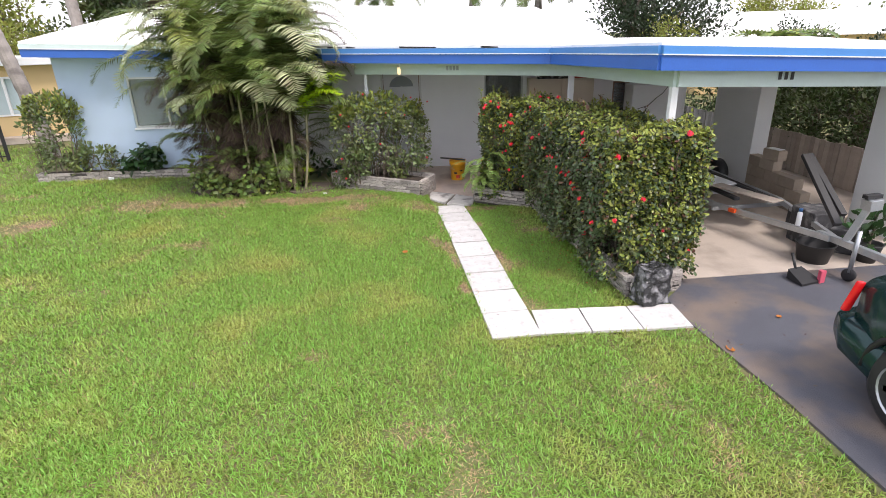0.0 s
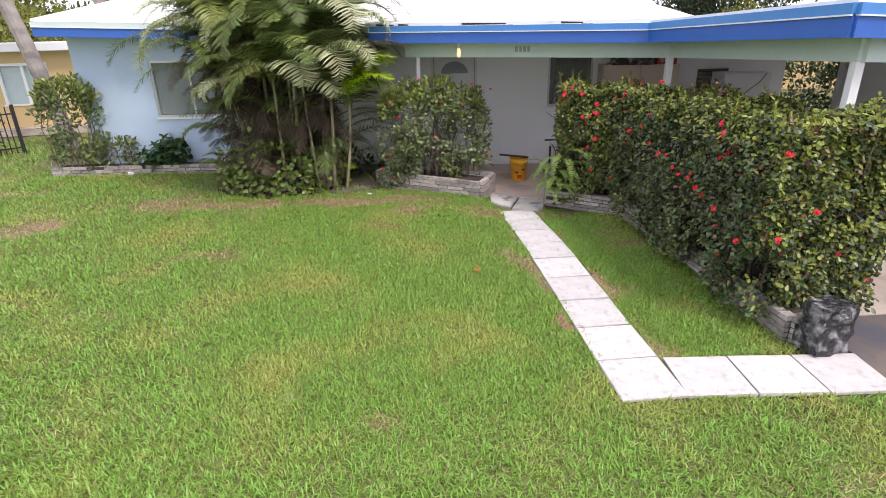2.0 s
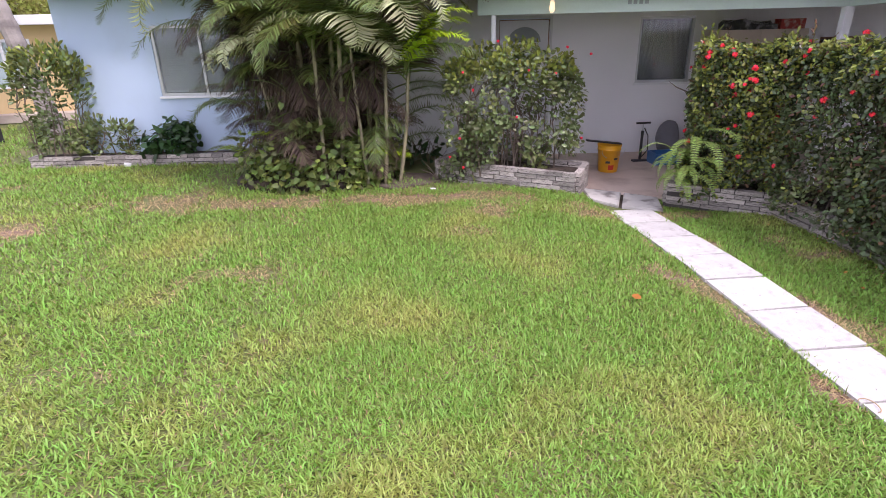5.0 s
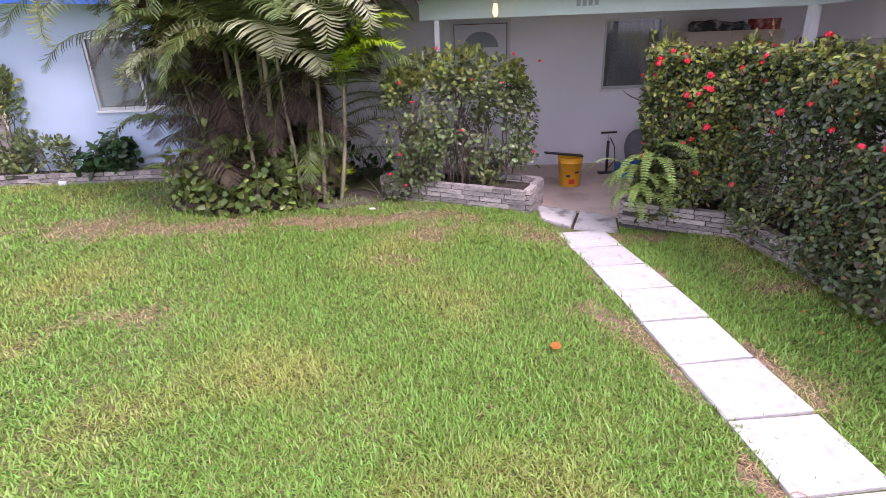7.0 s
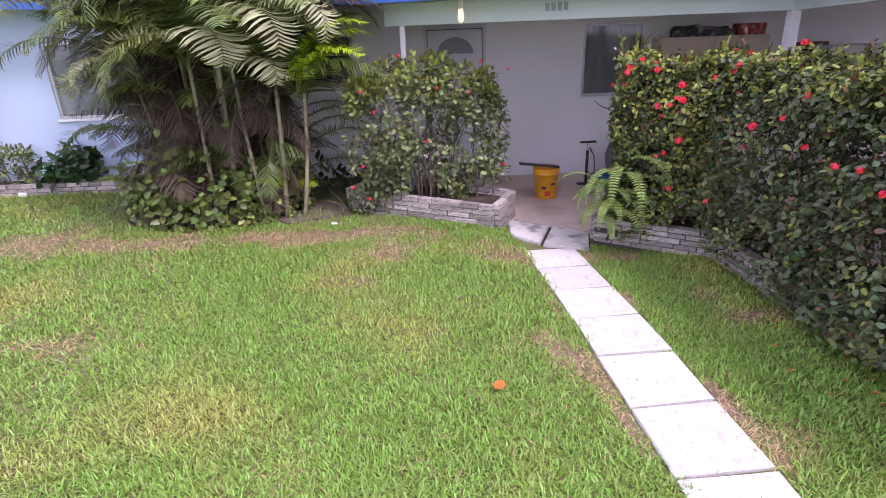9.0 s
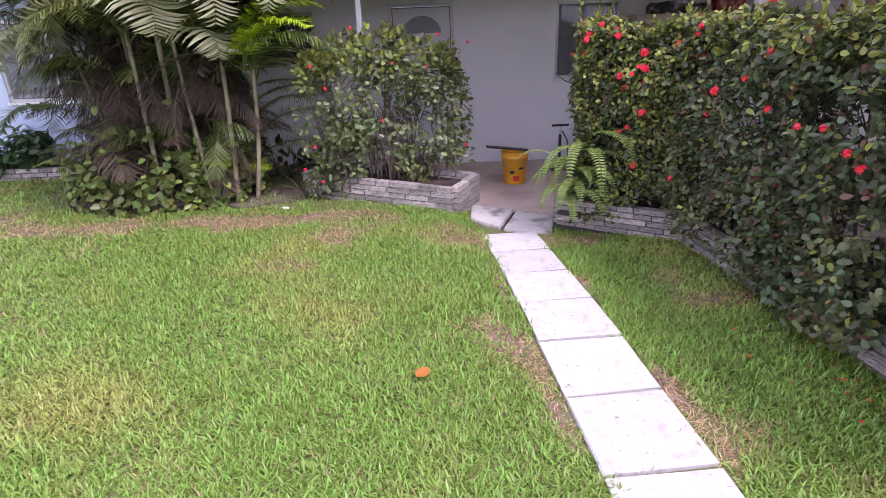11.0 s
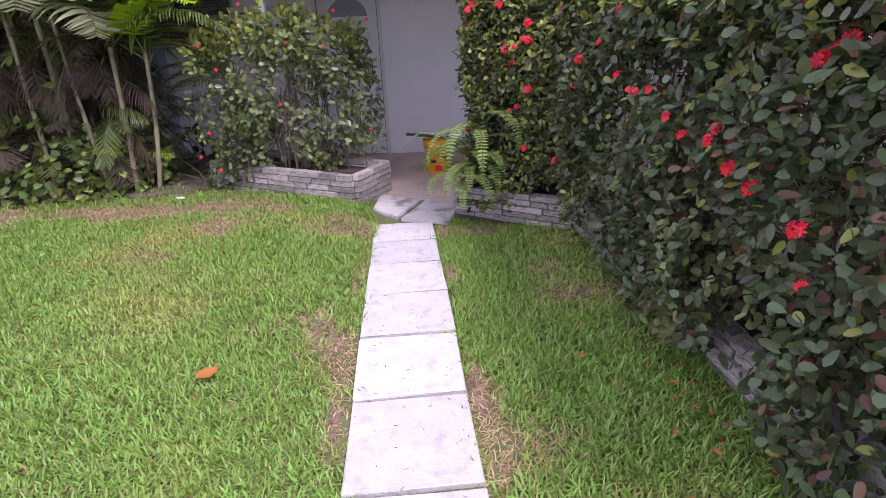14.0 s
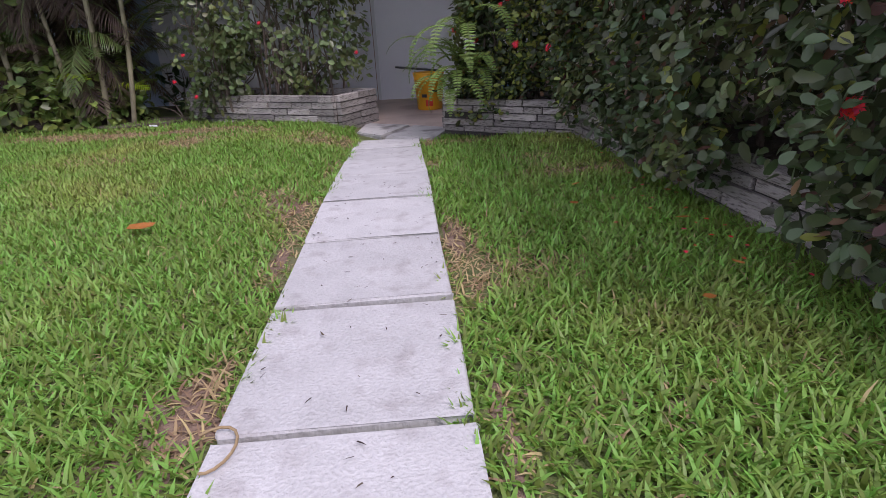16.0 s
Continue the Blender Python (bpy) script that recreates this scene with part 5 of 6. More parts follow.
part("pipe", tube(bmesh.new(), [(0, 0.06, 0), (0, -0.08, 0), (0, -0.10, -0.05)], 0.018, 8), BLACK, tap, smooth=True)
part("handle", tube(bmesh.new(), [(-0.05, -0.05, 0.05), (0.05, -0.05, 0.05)], 0.012, 8), BLACK, tap, smooth=True)

# pipe by the wall
tagged(part("wall_pipe", tube(bmesh.new(), [(-2.55, 8.25, -0.1), (-2.55, 8.25, 0.28), (-2.55, 8.2, 0.31), (-2.55, 8.1, 0.31)], 0.025, 10), WHITE, smooth=True), "white plastic pipe standing by the wall", "pipe")

# ==== carport: block wall, fence, trailer, clutter
BLOCK = mat("tan concrete block", (0.36, 0.30, 0.24), 0.9, 0.15, 6, 80, 0.5, per_object=0.12)
bw = thing("block_wall", Matrix(), "unfinished low wall of tan concrete blocks", "wall")
bmesh_block = boxed(-0.095, 0.095, -0.197, 0.197, 0, 0.194, 0.006)
blk = part("block", bmesh_block, BLOCK, bw, m=pose(6.38, 2.6, 0.022))
for c in range(4):
    for k in range(7):
        y = 2.6 + 0.405 * k + (0.2 if c % 2 else 0)
        if (c, k) == (0, 0) or (c >= 2 and k == 0) or (c == 3 and k == 1):
            continue
        o = blk.copy()
        scene.collection.objects.link(o)
        o.matrix_basis = pose(6.38, y, 0.022 + 0.2 * c, 0, 0, rng.normal(0, 0.6))
o = blk.copy()
scene.collection.objects.link(o)
o.matrix_basis = pose(6.38, 3.55, 0.822, 0, 0, 4)
tagged(part("paper_sheet", boxed(-0.08, 0.08, -0.14, 0.14, 0, 0.012, 0.003), WHITE, m=pose(6.38, 3.55, 1.018, 0, 0, 12)), "white folded paper lying on a concrete block", "paper")

GREYWOOD = mat("weathered grey fence board", (0.36, 0.31, 0.27), 0.9, 0.2, 5, 60, 0.4, per_object=0.25)
fence = thing("wooden_fence", pose(8.3, 3.0, 0, 0, 0, 88), "weathered grey board fence beyond the carport", "fence")
brd = part("board", boxed(-0.068, 0.068, -0.012, 0.012, 0, 0.92, 0.004), GREYWOOD, fence, m=pose(-2, 0, -0.02))
for k in range(1, 90):
    o = brd.copy()
    scene.collection.objects.link(o)
    o.matrix_basis = pose(-2 + 0.142 * k, rng.normal(0, 0.004), -0.02 + rng.normal(0, 0.012), 0, rng.normal(0, 0.6))
for z in (0.2, 0.74):
    part("rail", boxed(-2, 10.7, -0.055, -0.015, z, z + 0.075, 0.004), GREYWOOD, fence)

SILVER = mat("galvanised steel", (0.50, 0.53, 0.56), 0.4, 0.15, 6, 50, 0.1, metal=0.8)
tr = thing("boat_trailer", Matrix(), "empty galvanised boat trailer parked in the carport", "trailer")


def beam_part(name, a, b, w, h, material, parent, label=""):
    a, b = Vector(a), Vector(b)
    d = b - a
    m = Matrix.Translation(a) @ d.to_track_quat("X", "Z").to_matrix().to_4x4()
    return part(name, boxed(0, d.length, -w / 2, w / 2, -h / 2, h / 2, 0.006), material, parent, label, m=m)


beam_part("rail", (4.30, 4.9, 0.40), (4.52, 2.4, 0.40), 0.06, 0.085, SILVER, tr)
beam_part("rail", (4.52, 2.4, 0.40), (5.05, 0.5, 0.43), 0.06, 0.085, SILVER, tr)
beam_part("rail", (5.75, 4.9, 0.40), (5.72, 2.4, 0.40), 0.06, 0.085, SILVER, tr)
beam_part("rail", (5.72, 2.4, 0.40), (5.12, 0.5, 0.43), 0.06, 0.085, SILVER, tr)
beam_part("tongue", (5.08, 0.75, 0.43), (5.12, -0.55, 0.45), 0.08, 0.09, SILVER, tr)
for y in (4.5, 3.2, 2.3):
    beam_part("crossmember", (4.42, y, 0.36), (5.74, y, 0.36), 0.06, 0.06, SILVER, tr)
beam_part("bunk", (4.75, 4.8, 0.52), (4.85, 2.3, 0.50), 0.10, 0.05, BLACK, tr, "dark carpeted bunk board")
beam_part("bunk", (5.45, 4.8, 0.52), (5.40, 2.3, 0.50), 0.10, 0.05, BLACK, tr, "dark carpeted bunk board")
beam_part("upright_bunk", (5.00, 0.38, 0.68), (5.16, 1.40, 1.42), 0.10, 0.06, BLACK, tr, "dark slanting guide board")
beam_part("upright_bunk", (5.22, 0.55, 0.75), (5.32, 1.50, 1.40), 0.09, 0.05, BLACK, tr, "dark slanting guide board")
beam_part("winch_post", (5.10, 0.30, 0.45), (5.18, 0.12, 1.10), 0.08, 0.08, SILVER, tr)
beam_part("winch", (5.10, 0.14, 1.02), (5.28, 0.14, 1.04), 0.16, 0.14, SILVER, tr)
beam_part("bow_stop", (5.08, 0.16, 1.13), (5.30, 0.16, 1.14), 0.09, 0.05, BLACK, tr)
part("jack", tube(bmesh.new(), [(4.98, 0.0, 0.14), (4.98, 0.0, 0.72)], 0.03, 12), SILVER, tr, smooth=True)
part("jack_wheel", lathe(bmesh.new(), [(0.03, -0.025), (0.085, -0.025), (0.09, 0.0), (0.085, 0.025), (0.03, 0.025)], 20), BLACK, tr, m=pose(4.98, 0.0, 0.104, 0, 90, 20), smooth=True)
ORANGE = mat("orange reflector", (0.75, 0.10, 0.02), 0.3, 0.1, 8, 40, 0.0)
part("reflector", boxed(-0.03, 0.03, -0.06, 0.06, -0.03, 0.03, 0.005), ORANGE, tr, m=pose(4.58, 2.0, 0.41, 0, 0, 16))
for x in (4.1, 5.95):
    wh = part("wheel", lathe(bmesh.new(), [(0.14, -0.09), (0.27, -0.095), (0.31, -0.06), (0.31, 0.06), (0.27, 0.095), (0.14, 0.09)], 28), BLACK, tr, m=pose(x, 4.6, 0.332, 0, 90), smooth=True)
    part("rim", lathe(bmesh.new(), [(0.05, -0.05), (0.15, -0.08), (0.155, 0.08), (0.05, 0.05)], 20), SILVER, wh, smooth=True)
tagged(part("plywood_sheet", boxed(-0.45, 0.45, -0.30, 0.30, 0, 0.018, 0.003), WHITE, m=pose(4.90, 3.3, 0.55, 3, 3, 12)), "white painted sheet of plywood lying across the trailer", "board")
tagged(part("plywood_sheet", boxed(-0.2, 0.2, -0.55, 0.55, 0, 0.016, 0.003), GREYWOOD, m=pose(5.1, 2.45, 0.545, 4, 5, 28)), "grey strip of plywood lying across the trailer", "board")
sp = thing("garden_sprayer", pose(4.75, 3.32, 0.575), "white plastic pump sprayer with a red cap", "sprayer")
part("tank", lathe(bmesh.new(), [(0.10, 0.0), (0.115, 0.02), (0.12, 0.22), (0.10, 0.29), (0.05, 0.33), (0.045, 0.37)], 24), WHITE, sp, smooth=True)
part("cap", lathe(bmesh.new(), [(0.055, 0.36), (0.055, 0.41), (0.02, 0.42)], 16), LABEL_RED, sp, "red cap", smooth=True)
part("handle", tube(bmesh.new(), [(0, 0, 0.41), (0, 0, 0.48), (-0.07, 0, 0.49), (0.09, 0, 0.49)], 0.012, 8), BLACK, sp, smooth=True)
part("hose", tube(bmesh.new(), [(0.05, 0, 0.38), (0.16, -0.02, 0.36), (0.20, -0.02, 0.22), (0.14, -0.02, 0.10), (0.02, -0.12, 0.03)], 0.007, 8), BLACK, sp, smooth=True)
tub = thing("tub", pose(5.05, 0.72, 0.022), "round black rubber tub under the trailer tongue", "tub")
part("body", lathe(bmesh.new(), [(0.20, 0.0), (0.25, 0.26), (0.265, 0.27), (0.255, 0.28), (0.24, 0.26), (0.19, 0.03), (0, 0.03)], 28), BLACK, tub, smooth=True)
can = thing("spray_can", pose(4.90, 0.95, 0.485), "white spray can standing on the trailer rail", "can")
part("body", lathe(bmesh.new(), [(0.033, 0.0), (0.035, 0.01), (0.035, 0.19), (0.022, 0.215)], 16), WHITE, can, smooth=True)
part("cap", lathe(bmesh.new(), [(0.026, 0.215), (0.026, 0.26), (0.0, 0.262)], 14), BLUE_PLASTIC, can, smooth=True)
PINK = mat("pink plastic", (0.62, 0.10, 0.16), 0.45, 0.08, 6, 40, 0.05)
br = thing("broom_and_pan", pose(4.42, 0.12, 0.02, 0, 0, 12), "black dustpan with a pink hand broom on the driveway", "dustpan")
bm = slab([(-0.18, -0.14), (0.16, -0.14), (0.12, 0.14), (-0.12, 0.14)], 0.0, lambda x, y: 0.03 + 0.10 * smooth01((y + 0.14) / 0.28))
part("pan", bm, BLACK, br)
part("handle", tube(bmesh.new(), [(0, 0.12, 0.10), (0.04, 0.25, 0.30)], 0.018, 10), BLACK, br, smooth=True)
bm = slab([(0.11, -0.16), (0.20, -0.16), (0.175, -0.10), (0.13, -0.10)], 0.0, lambda x, y: 0.17)
part("brush", bm, PINK, br, "pink broom head")
JUNK = mat("dark clutter", (0.05, 0.05, 0.055), 0.6, 0.4, 8, 30, 0.4, second=(0.22, 0.22, 0.22), second_scale=6, second_amount=0.4)
for k, (x, y, sx, sy, h) in enumerate(((5.55, 1.35, 0.25, 0.25, 0.55), (5.85, 1.75, 0.22, 0.3, 0.42), (5.75, 0.95, 0.18, 0.2, 0.35))):
    bm = boxed(-sx, sx, -sy, sy, 0, h, 0.02)
    for v in bm.verts:
        v.co += Vector((1, 1, 0)) * 0.05 * noise.noise(v.co * 7)
    tagged(part("storage_box", bm, JUNK, m=pose(x, y, 0.022, 0, 0, 20 * k)), "dark scuffed storage box on the carport floor", "box", "carport boxes")
pot = thing("potted_plant", pose(5.75, 0.55, 0.022), "dark potted plant with broad grey-green leaves", "plant")
part("pot", lathe(bmesh.new(), [(0.12, 0.0), (0.17, 0.25), (0.185, 0.27), (0.16, 0.27), (0.15, 0.24), (0, 0.24)], 24), BLACK, pot, smooth=True)
n = 90
P = np.column_stack([rng.normal(0, 0.16, n), rng.normal(0, 0.16, n), rng.uniform(0.28, 0.75, n)])
leaves("leaves", P, P - np.array([0, 0, 0.4]), 0.16, 0.08, DARK_LEAF, pot, shape="heart")
tagged(part("stem", tube(bmesh.new(), [(0, 0, 0.22), (0.02, 0.01, 0.5), (-0.02, 0.02, 0.7)], 0.014, 6), BARK, pot))

# ==== the car
CAR = mat("dark green car paint", (0.012, 0.040, 0.042), 0.16, 0.06, 3, 60, 0.0, metal=0.35)
TRIM = mat("black car trim", (0.018, 0.018, 0.02), 0.45, 0.1, 6, 60, 0.05)
TAIL = mat("red tail lamp lens", (0.75, 0.015, 0.02), 0.12, 0.1, 8, 60, 0.0)
car = thing("parked_car", pose(4.06, -1.90, 0.012), "dark green car parked with its tail to the carport", "car")


def loft(sections, material, name, parent, label=""):
    """Joins like rings of points along the length into a closed hull."""
    bm = bmesh.new()
    rings = [[bm.verts.new(p) for p in r] for r in sections]
    n = len(rings[0])
    for a, b in zip(rings, rings[1:]):
        for k in range(n):
            bm.faces.new((a[k], a[(k + 1) % n], b[(k + 1) % n], b[k]))
    bm.faces.new(rings[0][::-1])
    bm.faces.new(rings[-1])
    bmesh.ops.recalc_face_normals(bm, faces=bm.faces)
    return part(name, bm, material, parent, label, smooth=True)


def hull(y, hw, z0, z1, e=0.28, n=28):
    out = []
    for k in range(n):
        a = math.tau * k / n
        c, q = math.cos(a), math.sin(a)
        out.append((hw * math.copysign(abs(c) ** e, c), y, (z0 + z1) / 2 + (z1 - z0) / 2 * math.copysign(abs(q) ** e, q)))
    return out


loft([hull(y, w, a, b) for y, w, a, b in ((-0.02, 0.86, 0.55, 0.98), (-0.10, 0.98, 0.42, 1.14), (-0.4, 1.06, 0.34, 1.20), (-1.2, 1.08, 0.30, 1.22), (-3.8, 1.08, 0.30, 1.16), (-5.0, 1.04, 0.32, 1.06), (-5.5, 0.92, 0.40, 0.92))], CAR, "body", car, "glossy dark green body")
loft([hull(y, w, 1.1, b, 0.4) for y, w, b in ((-0.55, 0.78, 1.18), (-1.25, 0.80, 1.68), (-2.6, 0.80, 1.74), (-3.5, 0.78, 1.52), (-4.1, 0.78, 1.16))], mat("dark car glass", (0.015, 0.018, 0.02), 0.06, 0.02, 3, 60, 0.0), "cabin", car, "dark tinted glass")
loft([hull(y, w, b - 0.05, b + 0.02, 0.5) for y, w, b in ((-1.2, 0.74, 1.68), (-2.6, 0.75, 1.75), (-3.3, 0.72, 1.60))], CAR, "roof", car)
loft([hull(y, w, a, b, 0.35) for y, w, a, b in ((0.12, 0.80, 0.50, 0.66), (0.08, 0.99, 0.44, 0.73), (-0.12, 1.10, 0.34, 0.74), (-0.50, 1.10, 0.24, 0.70), (-0.58, 1.08, 0.26, 0.66))], CAR, "bumper", car, "dark green rear bumper")
for sx in (-1, 1):
    bm = boxed(-0.035, 0.035, -0.02, 0.035, -0.16, 0.16, 0.018)
    for v in bm.verts:
        v.co.y -= 0.18 * v.co.z
        v.co.x *= 1 - 0.8 * max(0, v.co.z)
    part("tail_light", bm, TAIL, car, "red tail lamp", m=pose(sx * 1.01, -0.07, 0.92, 0, -7 * sx, 0), smooth=True)
    for y in (-0.84, -4.45):
        w = part("wheel", lathe(bmesh.new(), [(0.20, -0.11), (0.33, -0.12), (0.385, -0.08), (0.39, 0.0), (0.385, 0.08), (0.33, 0.12), (0.20, 0.11)], 32), BLACK, car, "black tyre on a silver rim", m=pose(sx * 0.99, y, 0.39, 0, 90 * sx), smooth=True)
        rim = lathe(bmesh.new(), [(0.06, 0.09), (0.19, 0.07), (0.255, 0.125), (0.25, 0.06), (0.10, 0.02)], 28)
        for k in range(7):
            box(rim, 0.05, 0.235, -0.025, 0.025, 0.075, 0.11, m=pose(0, 0, 0, 0, 0, k * 360 / 7))
        part("rim", rim, SILVER, w)
        part("arch", tube(bmesh.new(), [(sx * 1.075, y + 0.46 * math.cos(a), 0.40 + 0.46 * math.sin(a)) for a in [math.pi * i / 12 for i in range(13)]], 0.03, 6), TRIM, car, smooth=True)
part("trim", boxed(-1.10, -1.07, -3.9, -1.5, 0.66, 0.72, 0.006), TRIM, car)

# ==== neighbour, fences and trees round about
CREAM = mat("yellow-cream stucco", (0.62, 0.46, 0.24), 0.85, 0.06, 2, 60, 0.2)
nb = thing("neighbour_house", pose(-11.2, 15.6, 0, 0, 0, 8), "cream-yellow neighbouring house with white frames and flat roof", "house")
part("wall", holed_wall(bmesh.new(), -9, 0, 0, 0.2, 0, 2.55, [(-3.0, -1.55, 0.95, 2.2)]), CREAM, nb)
part("wall", boxed(-0.2, 0, 0.2, 6, 0, 2.55), CREAM, nb)
part("roof", boxed(-9.3, 0.15, -0.45, 6.2, 2.55, 2.80, 0.02), WHITE, nb, "flat white roof edge")
part("corner_board", boxed(-0.02, 0.12, -0.06, 0.08, 0, 2.55, 0.005), WHITE, nb)
nw = part("window", boxed(-3.05, -1.5, -0.04, 0.0, 0.90, 0.95), WHITE, nb, "white sliding window")
for a, b_, c, e in ((-3.0, -2.92, 0.95, 2.2), (-1.63, -1.55, 0.95, 2.2), (-2.32, -2.24, 0.95, 2.12), (-2.92, -1.63, 2.12, 2.2)):
    part("frame", boxed(a, b_, -0.03, 0.05, c, e), WHITE, nw)
part("pane", boxed(-2.92, -1.63, 0.06, 0.07, 0.95, 2.12), mat("pale curtained glass", (0.45, 0.55, 0.58), 0.15, 0.1, 2, 30, 0.0), nw)
part("shelf", boxed(-9, 0, -0.5, 0, 0.0, 0.22, 0.01), CONCRETE, nb)

IRON = mat("black iron", (0.02, 0.02, 0.022), 0.5, 0.1, 8, 60, 0.1)
fe = thing("iron_fence", pose(-11.9, 11.7, 0, 0, 0, 217), "black iron picket fence at the side of the house", "fence")
pk = part("picket", boxed(-0.014, 0.014, -0.014, 0.014, 0.02, 1.25), IRON, fe)
for k in range(1, 40):
    o = pk.copy()
    scene.collection.objects.link(o)
    o.matrix_basis = pose(0.12 * k, 0, 0)
part("post", boxed(-0.08, 0.0, -0.04, 0.04, 0, 1.3, 0.006), IRON, fe)
for z in (0.15, 1.05):
    part("rail", boxed(0, 4.7, -0.016, 0.016, z, z + 0.035), IRON, fe)

TRUNK = mat("ringed grey palm trunk", (0.30, 0.27, 0.25), 0.85, 0.2, 4, 30, 0.5, second=(0.18, 0.16, 0.15), second_scale=3)
FAR_LEAF = leaf_mat("far tree leaf", (0.07, 0.10, 0.035), 0.5, 0.5, 0.3, second=(0.13, 0.16, 0.04), second_scale=0.6)
FAR_DARK = leaf_mat("dark tree leaf", (0.035, 0.055, 0.025), 0.5, 0.5, 0.25)
FAR_GOLD = leaf_mat("yellow-green tree leaf", (0.24, 0.26, 0.05), 0.5, 0.5, 0.3)


def tree(x, y, h, r, material, n, leaf, label, trunk=None, squash=0.8):
    """A broadleaf tree: forked trunk and limbs, leaves in uneven clumps."""
    t = thing("tree", pose(x, y, 0), label, "tree", "trees behind the house")
    bm = bmesh.new()
    foot = trunk if trunk else h * 0.45
    tube(bm, [(0, 0, -0.1), (0.05, 0, foot * 0.5), (0.0, 0.05, foot)], [0.045 * h, 0.036 * h, 0.03 * h], 8)
    C = []
    for k in range(12):
        d = Vector((rng.normal(0, 1), rng.normal(0, 1), rng.uniform(0.1, 1.1))).normalized()
        tip = Vector((0, 0, foot)) + Vector((d.x * r * 0.75, d.y * r * 0.75, abs(d.z) * (h - foot) * 0.85))
        mid_ = Vector((0, 0, foot)).lerp(tip, 0.5) + Vector(rng.normal(0, 0.08 * r, 3))
        tube(bm, [(0, 0, foot * 0.92), mid_, tip], [0.02 * h, 0.012 * h, 0.004 * h], 5)
        C += [tip, mid_.lerp(tip, 0.4)]
    part("trunk", bm, BARK, t, smooth=True)
    C = np.array([tuple(c) for c in C])
    pick = rng.integers(0, len(C), n)
    off = unit(rng.normal(0, 1, (n, 3))) * (np.abs(rng.normal(0, 0.5, n)) ** 0.6 * r * 0.42)[:, None] * np.array([1, 1, squash])
    P = C[pick] + off
    leaves("crown", P, unit(off), leaf, leaf * 0.5, material, t, spread=0.8, label="leafy crown with gaps")
    return t


def tall_palm(x, y, h, lean, label, crown=True, r=0.17):
    p = thing("palm_tree", pose(x, y, 0), label, "palm tree", "palms behind the house")
    bm = bmesh.new()
    m = 44
    pts = [Vector((lean[0] * (i / m) ** 1.3, lean[1] * (i / m) ** 1.3, -0.1 + h * i / m)) for i in range(m + 1)]
    tube(bm, pts, [r * (1.06 if i % 2 else 0.97) * (1 - 0.25 * i / m) for i in range(m + 1)], 12)
    part("trunk", bm, TRUNK, p, smooth=False)
    if crown:
        st_, rb = [], bmesh.new()
        for k in range(22):
            frond(st_, rb, pts[-1], rng.uniform(0, math.tau), radians(rng.uniform(5, 80)), rng.uniform(1.9, 2.7), radians(rng.uniform(70, 130)), 0.55, 0.05, 34, hang=0.5)
        leaflets("fronds", st_, PALM_LEAF, p)
        tagged(part("midrib", rb, STEM, p), kind="stuff")
    return p


shrub("shrub", (-13.4, 11.4, 0.7), (1.2, 0.5, 0.7), 1500, 0.12, 0.06, DARK_LEAF, "dark shrub behind the iron fence", 6, base_z=-0.02)
tall_palm(-10.65, 11.8, 7.5, (-1.7, 0.2), "tall leaning palm with a ringed grey trunk", r=0.2)
tall_palm(-12.2, 19.0, 9.0, (-0.4, 0.3), "tall palm behind the house", r=0.24)
tall_palm(-6.9, 18.5, 8.5, (0.3, 0.3), "tall palm behind the house", r=0.2)
for x, y, h in ((1.2, 22, 5.2), (3.6, 23, 5.6), (6.2, 20, 5.0), (-1.5, 24, 5.6), (7.6, 22, 5.4)):
    tall_palm(x, y, h, (rng.normal(0, 0.4), 0.2), "slender palm showing over the roof", r=0.13)
tree(11.0, 19.0, 8.0, 3.6, FAR_DARK, 10000, 0.165, "large dark broadleaf tree behind the carport", 1.6)
tree(9.6, 14.5, 4.3, 1.5, FAR_GOLD, 4000, 0.10, "yellow-green flowering tree behind the carport", 1.2)
tree(28.0, 33.0, 5.6, 3.4, FAR_GOLD, 4500, 0.22, "far pale round-crowned tree", 2.0)
tree(33.0, 24.0, 7.5, 5.0, FAR_LEAF, 5500, 0.255, "far tree behind the neighbouring roofs", 2.0)
tree(-16.5, 22.0, 6.0, 2.4, FAR_GOLD, 2600, 0.22, "yellow-green tree beyond the neighbouring house", 1.8)
tree(-12.0, 27.0, 9.0, 4.0, FAR_LEAF, 3600, 0.3, "tall tree behind the house", 3.0)
tree(-7.5, 24.0, 8.5, 3.2, FAR_DARK, 3200, 0.28, "dark tree behind the house", 2.6)
tree(-22.0, 18.0, 7.0, 3.5, FAR_LEAF, 3000, 0.3, "tree at the side of the neighbouring house", 2.4)
for k, (x, y, h, r_) in enumerate(((11.2, 6.6, 3.0, 1.4), (12.0, 9.2, 3.3, 1.5), (10.9, 4.0, 2.8, 1.3), (12.6, 12.0, 3.4, 1.6), (10.6, 1.2, 2.9, 1.4), (13.6, 5.5, 4.2, 1.9), (12.2, 7.9, 3.0, 1.4), (11.0, 2.6, 3.0, 1.4))):
    tree(x, y, h, r_, FAR_LEAF if k % 3 else FAR_DARK, 4200, 0.10, "bushy tree leaning over the board fence", 0.7)
for x, y, h, r_, m_ in ((-15.5, 19.5, 5.2, 2.4, FAR_GOLD), (-12.6, 21.0, 5.6, 2.4, FAR_LEAF), (-10.2, 20.5, 5.0, 2.2, FAR_DARK), (-18.5, 21.0, 6.0, 2.8, FAR_LEAF), (-8.2, 21.5, 5.4, 2.2, FAR_LEAF), (-21.5, 24.0, 7.0, 3.0, FAR_DARK)):
    tree(x, y, h, r_, m_, 4500, 0.165, "leafy tree behind the house", 1.3)
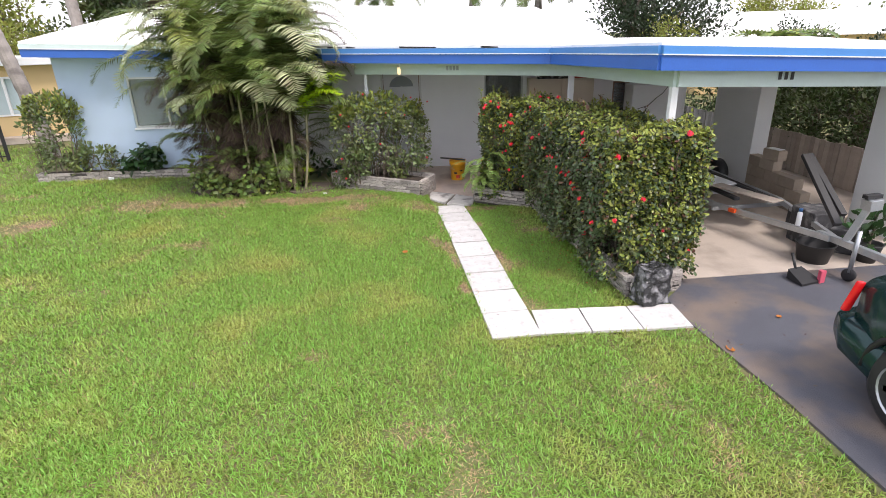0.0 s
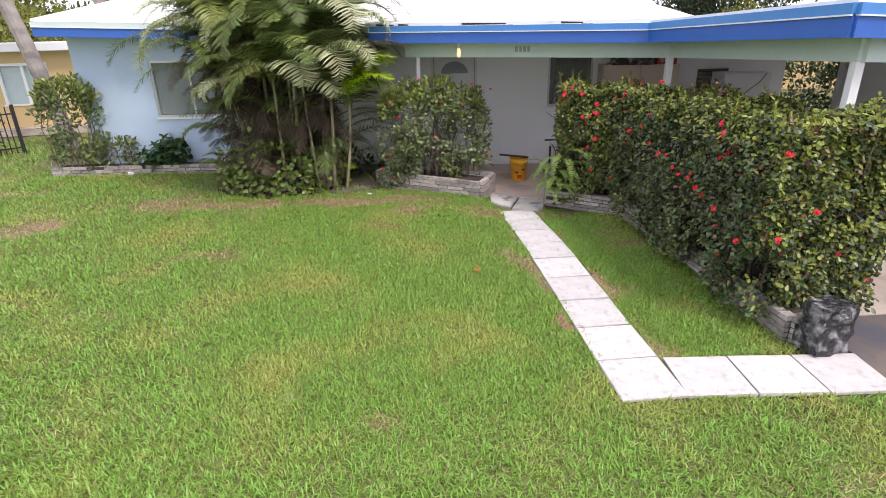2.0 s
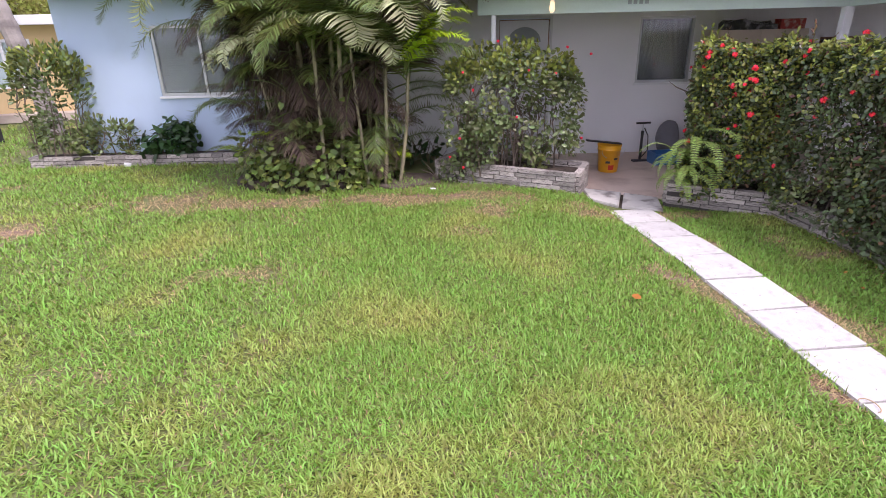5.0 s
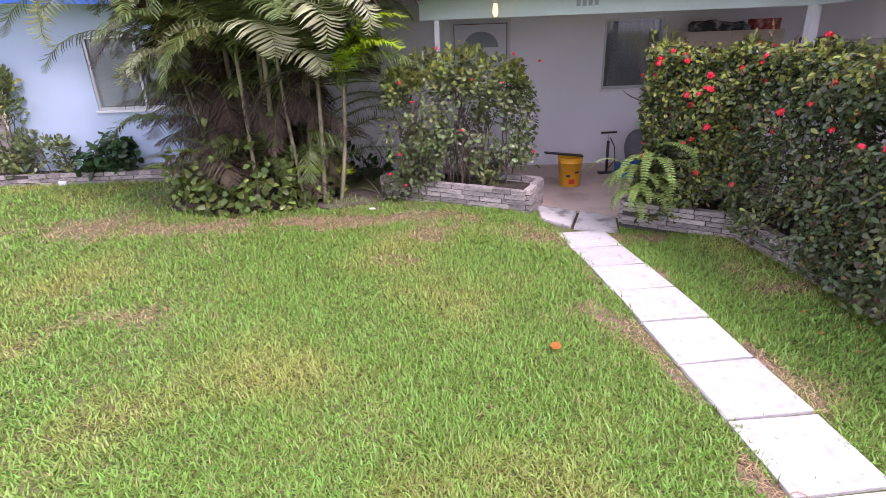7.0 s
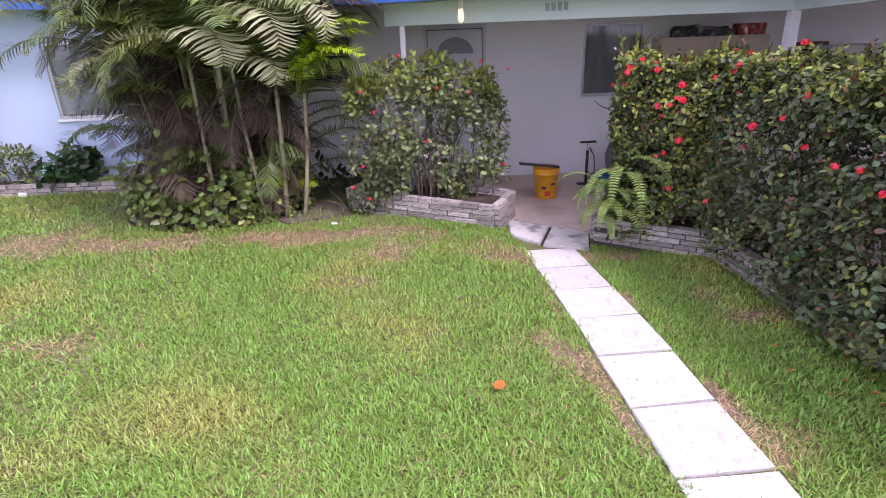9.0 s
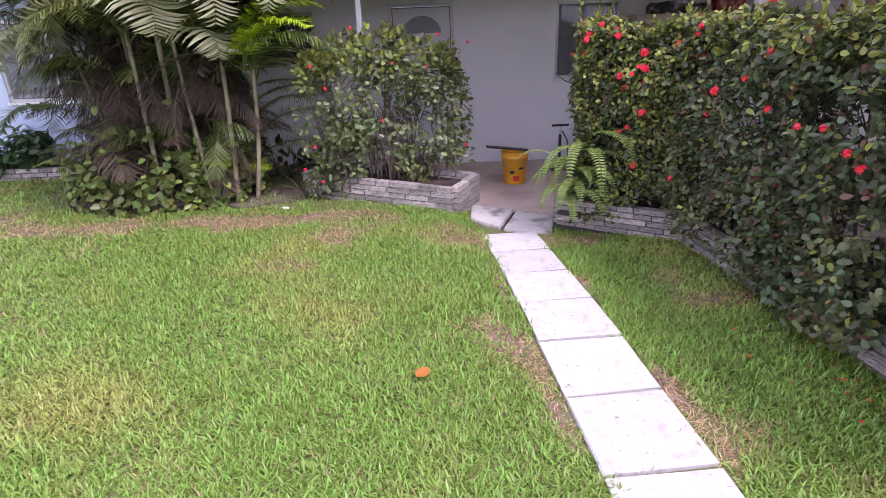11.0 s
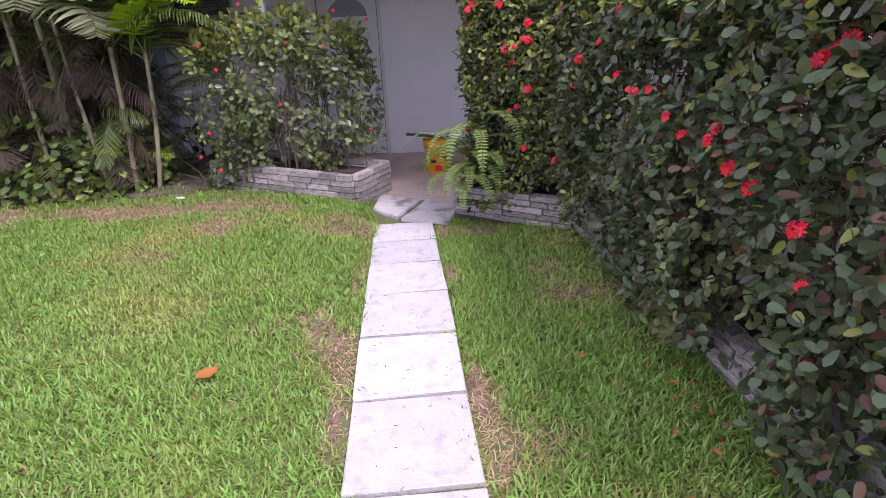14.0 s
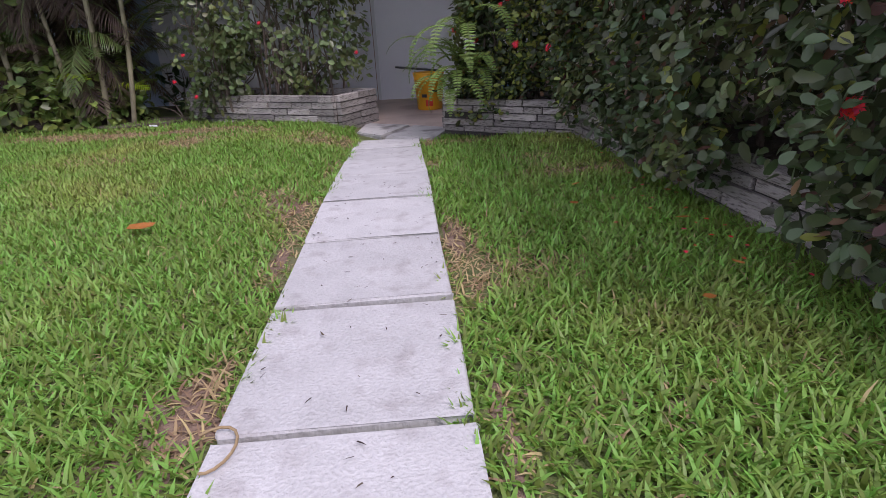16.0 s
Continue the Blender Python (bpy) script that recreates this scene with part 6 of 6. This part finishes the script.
for y in (1.6, 3.0, 4.4, 5.8, 7.2, 8.6, 10.0):
    shrub("boundary_bush", (9.35 + 0.2 * math.sin(y * 3), y, 1.25), (0.7, 0.95, 1.25 + 0.25 * math.sin(y * 5)), 2600, 0.13, 0.06, FAR_LEAF, "dense green bush leaning over the board fence", 7, base_z=-0.02)
# far roofs
for x, y, w, d_, z, a in ((24, 22, 9, 6, 2.6, -8), (36, 30, 10, 7, 2.6, 5)):
    fr = thing("far_house", pose(x, y, 0, 0, 0, a), "far low house with a white roof", "house", "far houses")
    part("wall", boxed(-w, w, -d_ / 2, d_ / 2, 0, z), CREAM, fr)
    part("roof", sheet([((-w - 0.5, -d_ / 2 - 0.5, z), (w + 0.5, -d_ / 2 - 0.5, z), (w - 2, 0, z + 1.1), (-w + 2, 0, z + 1.1)), ((w + 0.5, -d_ / 2 - 0.5, z), (w + 0.5, d_ / 2 + 0.5, z), (w - 2, 0, z + 1.1)),
                        ((w + 0.5, d_ / 2 + 0.5, z), (-w - 0.5, d_ / 2 + 0.5, z), (-w + 2, 0, z + 1.1), (w - 2, 0, z + 1.1)), ((-w - 0.5, d_ / 2 + 0.5, z), (-w - 0.5, -d_ / 2 - 0.5, z), (-w + 2, 0, z + 1.1))], 0.06), ROOF, fr)
# banana leaves over the carport roof
ban = thing("banana_plant", pose(9.2, 7.6, 0), "tall banana plant with broad torn leaves", "plant")
part("stem", tube(bmesh.new(), [(0, 0, 0), (0.05, 0, 1.5), (0, 0.05, 2.6)], [0.1, 0.08, 0.05], 10), STEM, ban, smooth=True)
st_, rb = [], bmesh.new()
for k in range(9):
    frond(st_, rb, (0, 0.05, 2.5), math.tau * k / 9 + 0.3, radians(55), 1.5, radians(95), 0.30, 0.11, 16, start=0.12, hang=0.15)
leaflets("leaves", st_, VINE_LEAF, ban)
tagged(part("midrib", rb, STEM, ban), kind="stuff")

# The plan above is drawn in paces of 0.8 m: lay it out in metres.
for ob in [o for o in scene.collection.objects if o.parent is None and o.type in {"MESH", "EMPTY"}]:
    ob.matrix_basis = Matrix.Scale(PACE, 4) @ ob.matrix_basis
